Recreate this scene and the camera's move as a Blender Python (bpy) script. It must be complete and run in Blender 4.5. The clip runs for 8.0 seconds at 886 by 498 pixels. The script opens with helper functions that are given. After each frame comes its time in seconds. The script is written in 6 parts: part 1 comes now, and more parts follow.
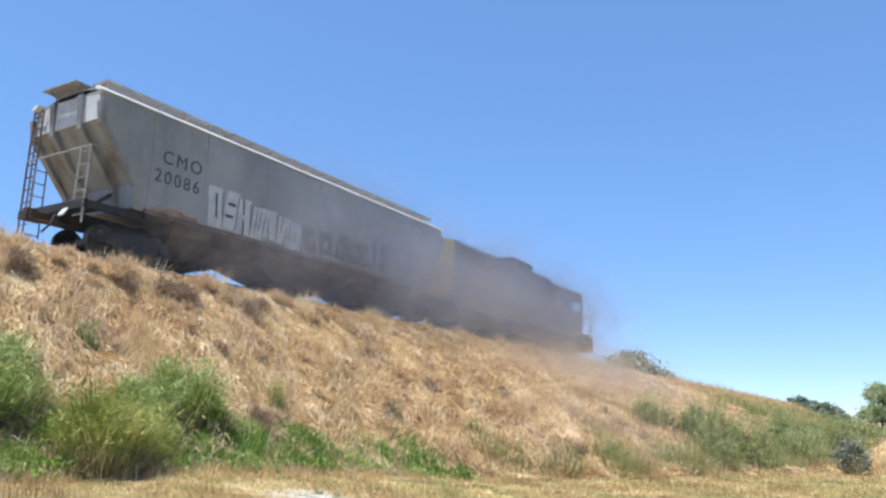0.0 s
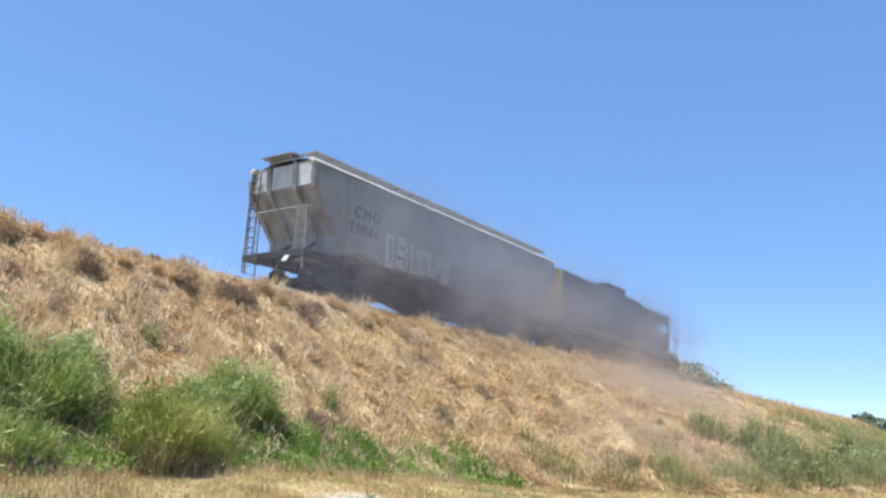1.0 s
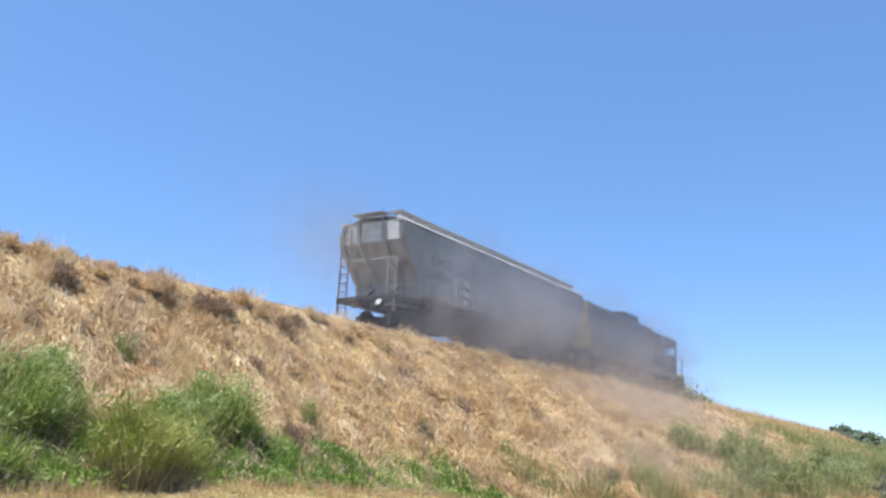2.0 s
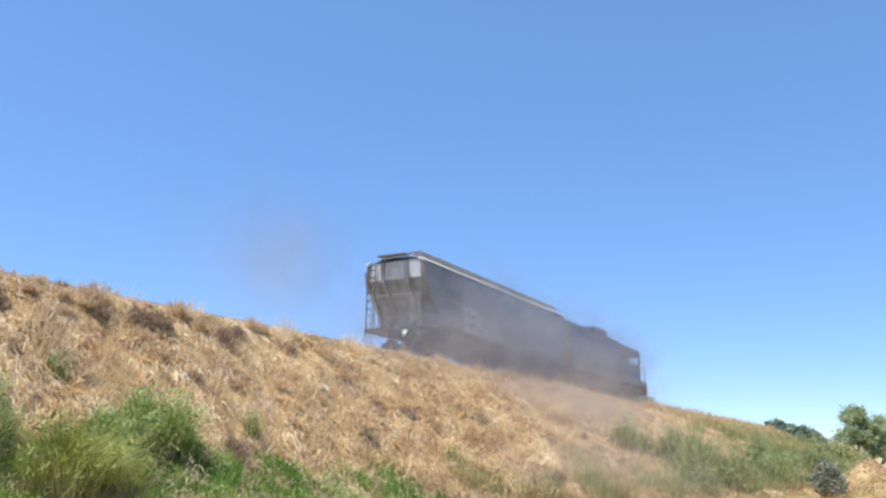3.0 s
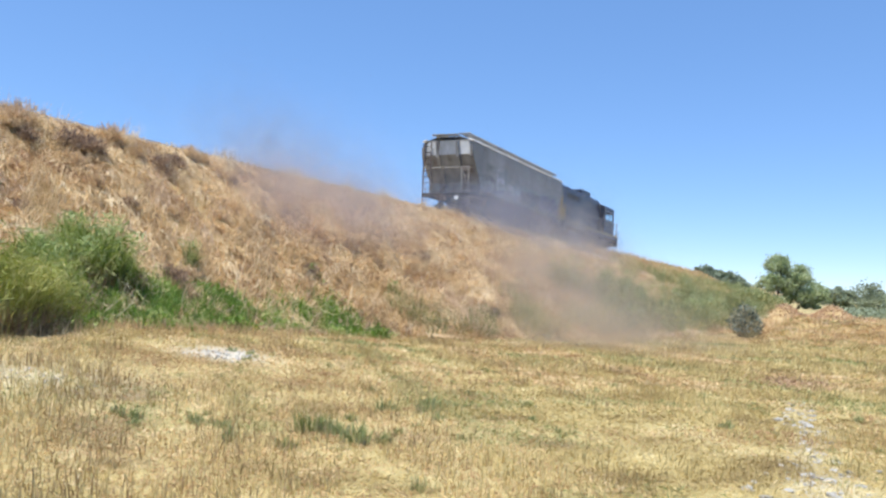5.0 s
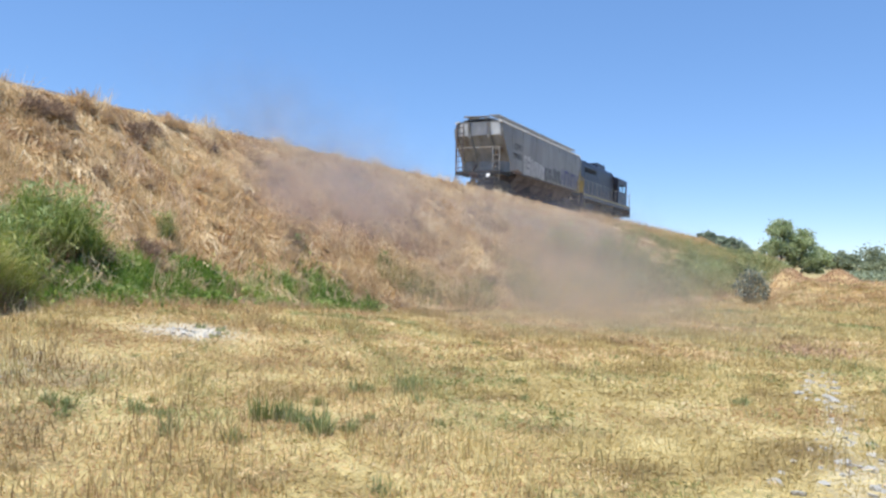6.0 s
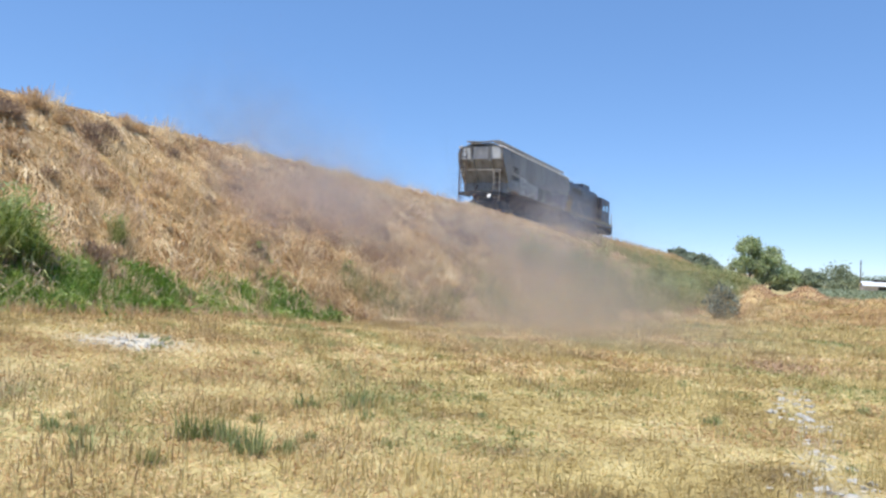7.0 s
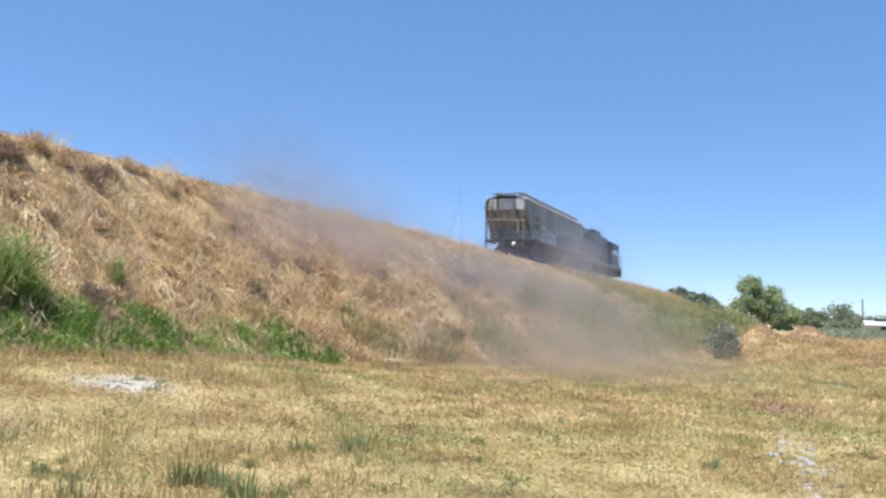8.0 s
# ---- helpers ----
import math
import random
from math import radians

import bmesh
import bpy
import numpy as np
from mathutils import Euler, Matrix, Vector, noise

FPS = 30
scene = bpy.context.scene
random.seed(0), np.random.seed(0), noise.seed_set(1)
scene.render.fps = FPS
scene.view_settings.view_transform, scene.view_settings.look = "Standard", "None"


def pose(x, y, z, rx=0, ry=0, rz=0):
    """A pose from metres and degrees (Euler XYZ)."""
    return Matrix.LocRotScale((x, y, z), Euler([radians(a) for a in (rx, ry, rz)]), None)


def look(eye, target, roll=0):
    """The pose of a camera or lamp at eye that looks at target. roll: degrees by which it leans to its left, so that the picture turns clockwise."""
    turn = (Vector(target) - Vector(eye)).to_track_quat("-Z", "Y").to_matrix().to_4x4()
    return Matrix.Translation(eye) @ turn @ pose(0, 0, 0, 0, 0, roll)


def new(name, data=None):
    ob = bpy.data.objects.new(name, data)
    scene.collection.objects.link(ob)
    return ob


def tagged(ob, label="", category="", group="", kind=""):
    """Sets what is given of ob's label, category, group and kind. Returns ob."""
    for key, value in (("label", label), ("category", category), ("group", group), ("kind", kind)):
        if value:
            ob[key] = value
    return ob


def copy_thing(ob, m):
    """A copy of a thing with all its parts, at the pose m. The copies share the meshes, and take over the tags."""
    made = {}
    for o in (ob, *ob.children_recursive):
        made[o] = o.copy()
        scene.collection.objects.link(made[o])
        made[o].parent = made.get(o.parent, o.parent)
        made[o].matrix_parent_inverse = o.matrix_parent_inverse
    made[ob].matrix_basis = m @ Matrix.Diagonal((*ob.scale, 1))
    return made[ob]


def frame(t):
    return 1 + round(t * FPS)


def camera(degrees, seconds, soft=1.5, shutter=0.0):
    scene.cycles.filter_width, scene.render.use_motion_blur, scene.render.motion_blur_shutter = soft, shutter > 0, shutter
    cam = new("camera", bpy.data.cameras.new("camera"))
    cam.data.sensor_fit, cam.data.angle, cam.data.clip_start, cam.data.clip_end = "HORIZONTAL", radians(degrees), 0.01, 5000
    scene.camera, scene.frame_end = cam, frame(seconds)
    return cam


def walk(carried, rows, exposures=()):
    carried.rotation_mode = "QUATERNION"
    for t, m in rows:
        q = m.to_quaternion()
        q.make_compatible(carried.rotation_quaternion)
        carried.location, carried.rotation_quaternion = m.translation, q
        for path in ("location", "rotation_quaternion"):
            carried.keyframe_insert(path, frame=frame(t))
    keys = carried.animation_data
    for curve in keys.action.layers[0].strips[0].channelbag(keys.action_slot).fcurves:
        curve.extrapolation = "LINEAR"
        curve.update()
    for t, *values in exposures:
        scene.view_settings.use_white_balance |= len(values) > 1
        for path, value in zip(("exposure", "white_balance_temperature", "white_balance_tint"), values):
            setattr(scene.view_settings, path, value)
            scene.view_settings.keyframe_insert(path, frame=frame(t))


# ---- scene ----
# ---- camera and its way ----
cam = camera(60.11, 8.0, soft=2.5)
# seconds, place, heading (left positive), tilt (up positive), lean to the left
PATH = [
    (0.0, 0.00, 0.00, 1.50, 32.02, 12.60, 1.56),
    (0.2, 0.00, -0.01, 1.50, 32.18, 12.42, 2.60),
    (0.5, 0.01, -0.03, 1.50, 33.93, 11.45, 3.59),
    (0.7, 0.02, -0.04, 1.51, 35.25, 12.89, 2.54),
    (1.0, 0.03, -0.06, 1.52, 36.15, 12.86, 3.25),
    (1.2, 0.04, -0.06, 1.52, 36.40, 13.03, 3.60),
    (2.3, 0.04, -0.02, 1.49, 33.83, 14.28, 2.19),
    (2.5, 0.04, -0.02, 1.50, 33.66, 14.42, 1.00),
    (2.7, 0.04, -0.01, 1.50, 32.38, 14.59, 0.76),
    (3.0, 0.03, 0.01, 1.51, 30.39, 14.61, 0.80),
    (3.2, 0.03, 0.01, 1.51, 30.65, 13.74, 1.69),
    (3.5, 0.04, 0.02, 1.50, 30.20, 11.57, 1.47),
    (3.7, 0.04, 0.03, 1.50, 28.79, 10.34, 3.05),
    (4.0, 0.04, 0.05, 1.50, 28.83, 8.88, 2.90),
    (4.2, 0.03, 0.06, 1.50, 29.17, 8.30, 3.76),
    (4.3, 0.03, 0.06, 1.50, 29.06, 10.59, 2.93),
    (4.5, 0.04, 0.07, 1.50, 29.93, 6.70, 1.68),
    (4.7, 0.05, 0.12, 1.50, 26.96, 4.17, 2.61),
    (5.8, -0.12, 0.95, 1.47, 25.85, 0.63, 2.11),
    (6.0, -0.19, 1.25, 1.44, 26.23, 0.58, 1.44),
    (6.2, -0.23, 1.45, 1.42, 25.76, 0.04, 3.33),
    (6.3, -0.24, 1.56, 1.40, 24.54, 0.45, 3.29),
    (6.5, -0.28, 1.76, 1.38, 27.58, 0.67, 2.18),
    (6.7, -0.27, 1.78, 1.38, 27.14, 0.86, 3.03),
    (7.0, -0.26, 1.81, 1.38, 24.27, 1.63, 2.17),
    (7.2, -0.26, 1.81, 1.38, 26.65, 2.93, 1.60),
    (7.5, -0.26, 1.81, 1.38, 25.80, 2.67, 1.83),
    (7.7, -0.24, 1.81, 1.39, 25.17, 4.03, 2.04),
    (8.0, -0.22, 1.82, 1.40, 24.42, 4.61, 2.06),
]


def aim(x, y, z, heading, tilt, lean):
    a, b = radians(heading), radians(tilt)
    way = (-math.sin(a) * math.cos(b), math.cos(a) * math.cos(b), math.sin(b))
    return look((x, y, z), (x + way[0], y + way[1], z + way[2]), lean)


# the clip's camera leans to blue, and closes a little as the bright field comes in
walk(cam, [(row[0], aim(*row[1:])) for row in PATH],
     [(0.0, 0.54, 6150, 11), (4.3, 0.51, 6150, 11), (5.0, 0.44, 6150, 11), (6.0, 0.35, 6150, 11), (8.0, 0.31, 6150, 11)])

# ---- daylight: clear sky, high sun from behind the embankment ----
SUN_WAY = Vector((-0.17, -0.27, 0.95)).normalized()
world = bpy.data.worlds.new("sky")
scene.world = world
world.use_nodes = True
wn = world.node_tree.nodes
sky = wn.new("ShaderNodeTexSky")
sky.sky_type = "NISHITA"
sky.sun_disc = False
sky.sun_elevation = math.asin(SUN_WAY.z)
sky.sun_rotation = math.atan2(SUN_WAY.x, SUN_WAY.y)
sky.altitude = 2000
sky.air_density, sky.dust_density, sky.ozone_density = 0.7, 0.3, 5.0
wn["Background"].inputs[1].default_value = 0.328
# a hazy summer sky is more even than the clean-air model: soften its rise towards the horizon
even, blue = wn.new("ShaderNodeGamma"), wn.new("ShaderNodeHueSaturation")
even.inputs[1].default_value = 0.52
blue.inputs["Hue"].default_value, blue.inputs["Saturation"].default_value = 0.506, 1.46
world.node_tree.links.new(sky.outputs[0], even.inputs[0])
world.node_tree.links.new(even.outputs[0], blue.inputs["Color"])
world.node_tree.links.new(blue.outputs[0], wn["Background"].inputs[0])
sun = new("sun", bpy.data.lights.new("sun", "SUN"))
sun.data.energy, sun.data.angle, sun.data.color = 4.5, radians(0.6), (1.0, 0.95, 0.86)
sun.matrix_world = look(SUN_WAY * 60, (0, 0, 0))
scene.cycles.transparent_max_bounces = 256

# ---- materials ----


def ramp_node(nt, stops):
    node = nt.nodes.new("ShaderNodeValToRGB")
    els = node.color_ramp.elements
    while len(els) < len(stops):
        els.new(0.5)
    for e, (p, c) in zip(els, stops):
        e.position, e.color = p, (*c, 1)
    return node


def surface(name, colours, scale=2.0, fine=30.0, rough=0.85, metal=0.0, bump=0.3, vary=0.0, grit=0.25, stretch=(1, 1, 1), island=0.0, through_light=0.0):
    """A rough natural or painted surface: colours mixed at a large scale, grain at a fine one."""
    m = bpy.data.materials.new(name)
    m.use_nodes = True
    nt = m.node_tree
    b = nt.nodes["Principled BSDF"]
    b.inputs["Roughness"].default_value, b.inputs["Metallic"].default_value = rough, metal
    tc = nt.nodes.new("ShaderNodeTexCoord")
    mp = nt.nodes.new("ShaderNodeMapping")
    mp.inputs["Scale"].default_value = stretch
    nt.links.new(tc.outputs["Object"], mp.inputs[0])
    big, small = nt.nodes.new("ShaderNodeTexNoise"), nt.nodes.new("ShaderNodeTexNoise")
    big.inputs["Scale"].default_value, small.inputs["Scale"].default_value = scale, fine
    big.inputs["Detail"].default_value, small.inputs["Detail"].default_value = 4, 3
    nt.links.new(mp.outputs[0], big.inputs["Vector"])
    nt.links.new(mp.outputs[0], small.inputs["Vector"])
    n = len(colours)
    rp = ramp_node(nt, [(0.3 + 0.4 * i / max(1, n - 1), c) for i, c in enumerate(colours)])
    source = big.outputs[0]
    if island:
        geo = nt.nodes.new("ShaderNodeNewGeometry")
        mx = nt.nodes.new("ShaderNodeMath")
        mx.operation = "MULTIPLY_ADD"
        mx.inputs[1].default_value, mx.inputs[2].default_value = island, -island / 2
        nt.links.new(geo.outputs["Random Per Island"], mx.inputs[0])
        ad = nt.nodes.new("ShaderNodeMath")
        nt.links.new(big.outputs[0], ad.inputs[0])
        nt.links.new(mx.outputs[0], ad.inputs[1])
        source = ad.outputs[0]
    nt.links.new(source, rp.inputs[0])
    colour = rp.outputs[0]
    hv = nt.nodes.new("ShaderNodeHueSaturation")
    sc = nt.nodes.new("ShaderNodeMath")
    sc.operation = "MULTIPLY_ADD"
    sc.inputs[1].default_value, sc.inputs[2].default_value = 2 * grit, 1 - grit
    nt.links.new(small.outputs[0], sc.inputs[0])
    nt.links.new(sc.outputs[0], hv.inputs["Value"])
    nt.links.new(colour, hv.inputs["Color"])
    colour = hv.outputs[0]
    if vary:
        oi = nt.nodes.new("ShaderNodeObjectInfo")
        hv2 = nt.nodes.new("ShaderNodeHueSaturation")
        s2 = nt.nodes.new("ShaderNodeMath")
        s2.operation = "MULTIPLY_ADD"
        s2.inputs[1].default_value, s2.inputs[2].default_value = 2 * vary, 1 - vary
        nt.links.new(oi.outputs["Random"], s2.inputs[0])
        nt.links.new(s2.outputs[0], hv2.inputs["Value"])
        nt.links.new(colour, hv2.inputs["Color"])
        colour = hv2.outputs[0]
    nt.links.new(colour, b.inputs["Base Color"])
    if bump:
        bp = nt.nodes.new("ShaderNodeBump")
        bp.inputs["Strength"].default_value = bump
        bp.inputs["Distance"].default_value = 0.02
        nt.links.new(small.outputs[0], bp.inputs["Height"])
        nt.links.new(bp.outputs[0], b.inputs["Normal"])
    if through_light:
        out = nt.nodes["Material Output"]
        tl = nt.nodes.new("ShaderNodeBsdfTranslucent")
        mix = nt.nodes.new("ShaderNodeMixShader")
        mix.inputs[0].default_value = through_light
        nt.links.new(colour, tl.inputs[0])
        nt.links.new(b.outputs[0], mix.inputs[1])
        nt.links.new(tl.outputs[0], mix.inputs[2])
        nt.links.new(mix.outputs[0], out.inputs[0])
    return m


FIELD_SOIL = surface("field_soil", [(0.20, 0.14, 0.055), (0.35, 0.27, 0.105), (0.48, 0.39, 0.17), (0.56, 0.47, 0.225)], 1.1, 34, 0.95, bump=1.0, grit=0.65)
SLOPE_SOIL = surface("slope_soil", [(0.27, 0.16, 0.07), (0.44, 0.30, 0.13), (0.55, 0.41, 0.19)], 0.9, 18, 0.95, bump=0.8, grit=0.4)
BALLAST = surface("ballast_stone", [(0.16, 0.14, 0.12), (0.30, 0.27, 0.23)], 6, 30, 0.95, bump=1.0, grit=0.5)
RUST_STEEL = surface("rusty_rail_steel", [(0.06, 0.035, 0.025), (0.12, 0.07, 0.045)], 3, 60, 0.6, 0.5)
SLEEPER_WOOD = surface("creosoted_wood", [(0.06, 0.045, 0.035), (0.13, 0.10, 0.08)], 3, 40, 0.9, vary=0.3)
STRAW = surface("straw_grass", [(0.37, 0.27, 0.105), (0.50, 0.385, 0.155), (0.63, 0.51, 0.225), (0.76, 0.65, 0.345)], 1.1, 9, 0.8, bump=0, grit=0.12, island=0.18, through_light=0.25)
SLOPE_STRAW = surface("tan_slope_straw", [(0.62, 0.45, 0.24), (0.80, 0.62, 0.36), (0.93, 0.80, 0.54)], 1.1, 9, 0.85, bump=0, island=0.3, through_light=0.25)
BROWN_STRAW = surface("brown_dry_grass", [(0.42, 0.25, 0.125), (0.58, 0.39, 0.19), (0.71, 0.52, 0.27), (0.86, 0.70, 0.42)], 0.9, 9, 0.85, bump=0, island=0.32, through_light=0.25)
DEAD_STALK = surface("dark_dead_stalk", [(0.13, 0.085, 0.05), (0.26, 0.18, 0.11), (0.42, 0.31, 0.20)], 2.5, 20, 0.9, bump=0, island=0.5, through_light=0.2)
RED_WEED = surface("reddish_dead_weed", [(0.46, 0.29, 0.17), (0.58, 0.40, 0.25)], 3, 20, 0.85, bump=0, island=0.5, through_light=0.25)
DRY_TWIG = surface("dry_brush_twig", [(0.49, 0.34, 0.215), (0.63, 0.47, 0.305), (0.75, 0.59, 0.40)], 2.0, 20, 0.9, bump=0, island=0.5, through_light=0.3)
GREEN_BLADE = surface("green_grass_blade", [(0.11, 0.20, 0.025), (0.20, 0.33, 0.045), (0.30, 0.42, 0.075), (0.47, 0.51, 0.19)], 0.9, 9, 0.6, bump=0, island=0.5, through_light=0.35)
LIME_BLADE = surface("yellow_green_grass_blade", [(0.17, 0.20, 0.035), (0.31, 0.345, 0.06), (0.43, 0.44, 0.11), (0.58, 0.54, 0.23)], 0.9, 9, 0.6, bump=0, island=0.4, through_light=0.35)
CLUMP_BLADE = surface("dusty_green_grass_blade", [(0.16, 0.22, 0.04), (0.28, 0.36, 0.07), (0.41, 0.47, 0.13), (0.58, 0.58, 0.26)], 0.9, 9, 0.6, bump=0, island=0.5, through_light=0.35)
PALE_BLADE = surface("pale_green_leaf", [(0.29, 0.38, 0.10), (0.45, 0.52, 0.22)], 3, 20, 0.55, bump=0, island=0.5, through_light=0.3)
OLIVE_BLADE = surface("olive_tall_grass", [(0.16, 0.20, 0.055), (0.27, 0.30, 0.095), (0.39, 0.395, 0.155), (0.56, 0.52, 0.26)], 0.5, 9, 0.7, bump=0, island=0.5, through_light=0.3)
SAGE_GREEN = surface("grey_green_weed_blade", [(0.24, 0.29, 0.10), (0.36, 0.40, 0.17), (0.48, 0.49, 0.25)], 2, 9, 0.7, bump=0, island=0.5, through_light=0.4)
BRUSH_TWIG = surface("dark_brush_twig", [(0.22, 0.145, 0.10), (0.34, 0.24, 0.17), (0.47, 0.35, 0.25)], 2.0, 20, 0.9, bump=0, island=0.5, through_light=0.25)
FIELD_STALK = surface("russet_field_stalk", [(0.28, 0.185, 0.085), (0.43, 0.31, 0.145), (0.58, 0.45, 0.23)], 1.5, 12, 0.85, bump=0, island=0.4, through_light=0.25)
SEED_HEAD = surface("pale_seed_head", [(0.38, 0.32, 0.17), (0.55, 0.50, 0.30)], 3, 20, 0.8, bump=0, island=0.5, through_light=0.3)
SAGE_LEAF = surface("grey_sage_leaf", [(0.08, 0.10, 0.065), (0.18, 0.21, 0.15), (0.32, 0.35, 0.28)], 4, 20, 0.8, bump=0, island=0.5, through_light=0.2)
# three far leaf colours, lightened to paint in the haze of distance
HAZED_TREE_LEAF = surface("haze_lightened_tree_leaf", [(0.30, 0.37, 0.18), (0.46, 0.53, 0.28), (0.60, 0.65, 0.42)], 0.5, 4, 0.65, bump=0, island=0.5, through_light=0.55)
HAZED_PALE_LEAF = surface("haze_lightened_olive_leaf", [(0.22, 0.26, 0.15), (0.34, 0.38, 0.25)], 0.4, 4, 0.7, bump=0, island=0.5, through_light=0.3)
HAZED_FAR_LEAF = surface("haze_lightened_dark_leaf", [(0.19, 0.24, 0.15), (0.30, 0.35, 0.23)], 0.4, 4, 0.7, bump=0, island=0.5, through_light=0.2)
BARK = surface("bark", [(0.07, 0.05, 0.035), (0.16, 0.12, 0.09)], 6, 30, 0.95, bump=0.8)
HOPPER_PAINT = surface("weathered_grey_paint", [(0.21, 0.205, 0.19), (0.275, 0.27, 0.255), (0.325, 0.32, 0.305)], 0.9, 12, 0.55, bump=0.1, grit=0.12, stretch=(1, 1, 0.35))
# end cream with rust lows, darkened and greyed for shade and hanging haze
HAZED_CREAM = surface("cream_paint_greyed_for_haze", [(0.14, 0.115, 0.095), (0.215, 0.21, 0.195), (0.26, 0.258, 0.245), (0.32, 0.315, 0.30)], 1.6, 14, 0.6, bump=0.1, grit=0.15, stretch=(1, 1, 0.4))
# panel white, lowered to grey to carry the end's shade and smoke
PALE_PANEL = surface("shade_greyed_white_panel", [(0.36, 0.37, 0.36), (0.56, 0.57, 0.56)], 2.5, 14, 0.6, bump=0.1, grit=0.15, stretch=(1, 1, 0.4))
WHITE_TRIM = surface("white_trim_paint", [(0.55, 0.54, 0.50), (0.78, 0.77, 0.73)], 2, 14, 0.5, bump=0.05, grit=0.1)
RAIL_PAINT = surface("pale_rusty_rail_paint", [(0.22, 0.17, 0.13), (0.30, 0.285, 0.26), (0.37, 0.36, 0.34)], 5, 20, 0.6, bump=0.1, grit=0.15)
RUST_STAIN = surface("orange_rust_stain", [(0.22, 0.12, 0.06), (0.30, 0.19, 0.11), (0.27, 0.24, 0.20)], 2.2, 16, 0.8, bump=0.1, stretch=(1, 1, 0.5))
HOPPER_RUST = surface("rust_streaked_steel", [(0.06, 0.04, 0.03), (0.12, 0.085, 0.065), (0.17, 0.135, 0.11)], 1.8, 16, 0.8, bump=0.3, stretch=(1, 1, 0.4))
GRIMY_STEEL = surface("grimy_black_steel", [(0.02, 0.018, 0.016), (0.05, 0.045, 0.04)], 4, 30, 0.75, 0.2, bump=0.3)
WHEEL_STEEL = surface("wheel_steel", [(0.05, 0.04, 0.035), (0.13, 0.11, 0.10)], 4, 30, 0.5, 0.7, bump=0.1)
GALV = surface("galvanised_grating", [(0.24, 0.24, 0.23), (0.36, 0.36, 0.35)], 4, 40, 0.6, 0.4, bump=0.2)
GRATING = surface("pale_expanded_metal_grating", [(0.48, 0.47, 0.45), (0.62, 0.61, 0.59)], 4, 40, 0.6, 0.0, bump=0.2, through_light=0.4)
LOCO_BLUE = surface("dark_blue_paint", [(0.010, 0.013, 0.028), (0.018, 0.024, 0.05)], 1.2, 16, 0.45, bump=0.08, grit=0.2)
# dusty yellow, its colour darkened further to hold the shade on the hood end
SHADE_DIMMED_YELLOW = surface("dusty_shade_dimmed_yellow_paint", [(0.20, 0.145, 0.042), (0.31, 0.23, 0.065)], 2, 16, 0.5, bump=0.05, grit=0.15)
WHITE_SPRAY = surface("white_spray_paint", [(0.42, 0.42, 0.41), (0.60, 0.60, 0.58)], 3, 20, 0.6, bump=0, grit=0.1)
BLACK_SPRAY = surface("dark_spray_paint", [(0.09, 0.09, 0.095), (0.17, 0.17, 0.17)], 3, 20, 0.6, bump=0, grit=0.1)
BLUE_SPRAY = surface("violet_blue_spray_paint", [(0.07, 0.07, 0.17), (0.13, 0.12, 0.25)], 3, 20, 0.6, bump=0, grit=0.1)
STENCIL = surface("black_stencil_paint", [(0.03, 0.03, 0.035), (0.06, 0.06, 0.065)], 3, 20, 0.6, bump=0, grit=0.1)
STONE_PALE = surface("pale_clod", [(0.34, 0.325, 0.29), (0.50, 0.475, 0.42)], 4, 20, 0.95, bump=0.4, vary=0.15, island=0.5)
SHED_WHITE = surface("white_metal_siding", [(0.62, 0.63, 0.64), (0.74, 0.75, 0.76)], 0.5, 6, 0.5, bump=0.05, grit=0.08)
SHED_WALL = surface("dusty_pink_siding", [(0.46, 0.40, 0.37), (0.56, 0.50, 0.46)], 0.5, 6, 0.7, bump=0.05, grit=0.1)
SHED_ROOF = surface("pale_metal_roof", [(0.70, 0.71, 0.72), (0.82, 0.83, 0.84)], 0.5, 6, 0.45, bump=0.05, grit=0.08)
POLE_WOOD = surface("weathered_pole_wood", [(0.08, 0.06, 0.045), (0.16, 0.13, 0.10)], 3, 20, 0.9, bump=0.4)


def clear_glass(name):
    m = bpy.data.materials.new(name)
    m.use_nodes = True
    b = m.node_tree.nodes["Principled BSDF"]
    b.inputs["Base Color"].default_value = (0.9, 0.95, 0.95, 1)
    b.inputs["Roughness"].default_value, b.inputs["Transmission Weight"].default_value, b.inputs["IOR"].default_value = 0.03, 1.0, 1.02
    return m




def wear(m, attribute, colour):
    """Mix a bare, dusty colour in where the ground's own attribute says that it is worn."""
    nt = m.node_tree
    b = nt.nodes["Principled BSDF"]
    old = b.inputs["Base Color"].links[0].from_socket
    at = nt.nodes.new("ShaderNodeAttribute")
    at.attribute_name = attribute
    mx = nt.nodes.new("ShaderNodeMix")
    mx.data_type = "RGBA"
    mx.inputs[7].default_value = (*colour, 1)
    nt.links.new(at.outputs["Fac"], mx.inputs[0])
    nt.links.new(old, mx.inputs[6])
    nt.links.new(mx.outputs[2], b.inputs["Base Color"])


wear(FIELD_SOIL, "worn", (0.60, 0.55, 0.45))
CAB_GLASS = clear_glass("cab_glass")


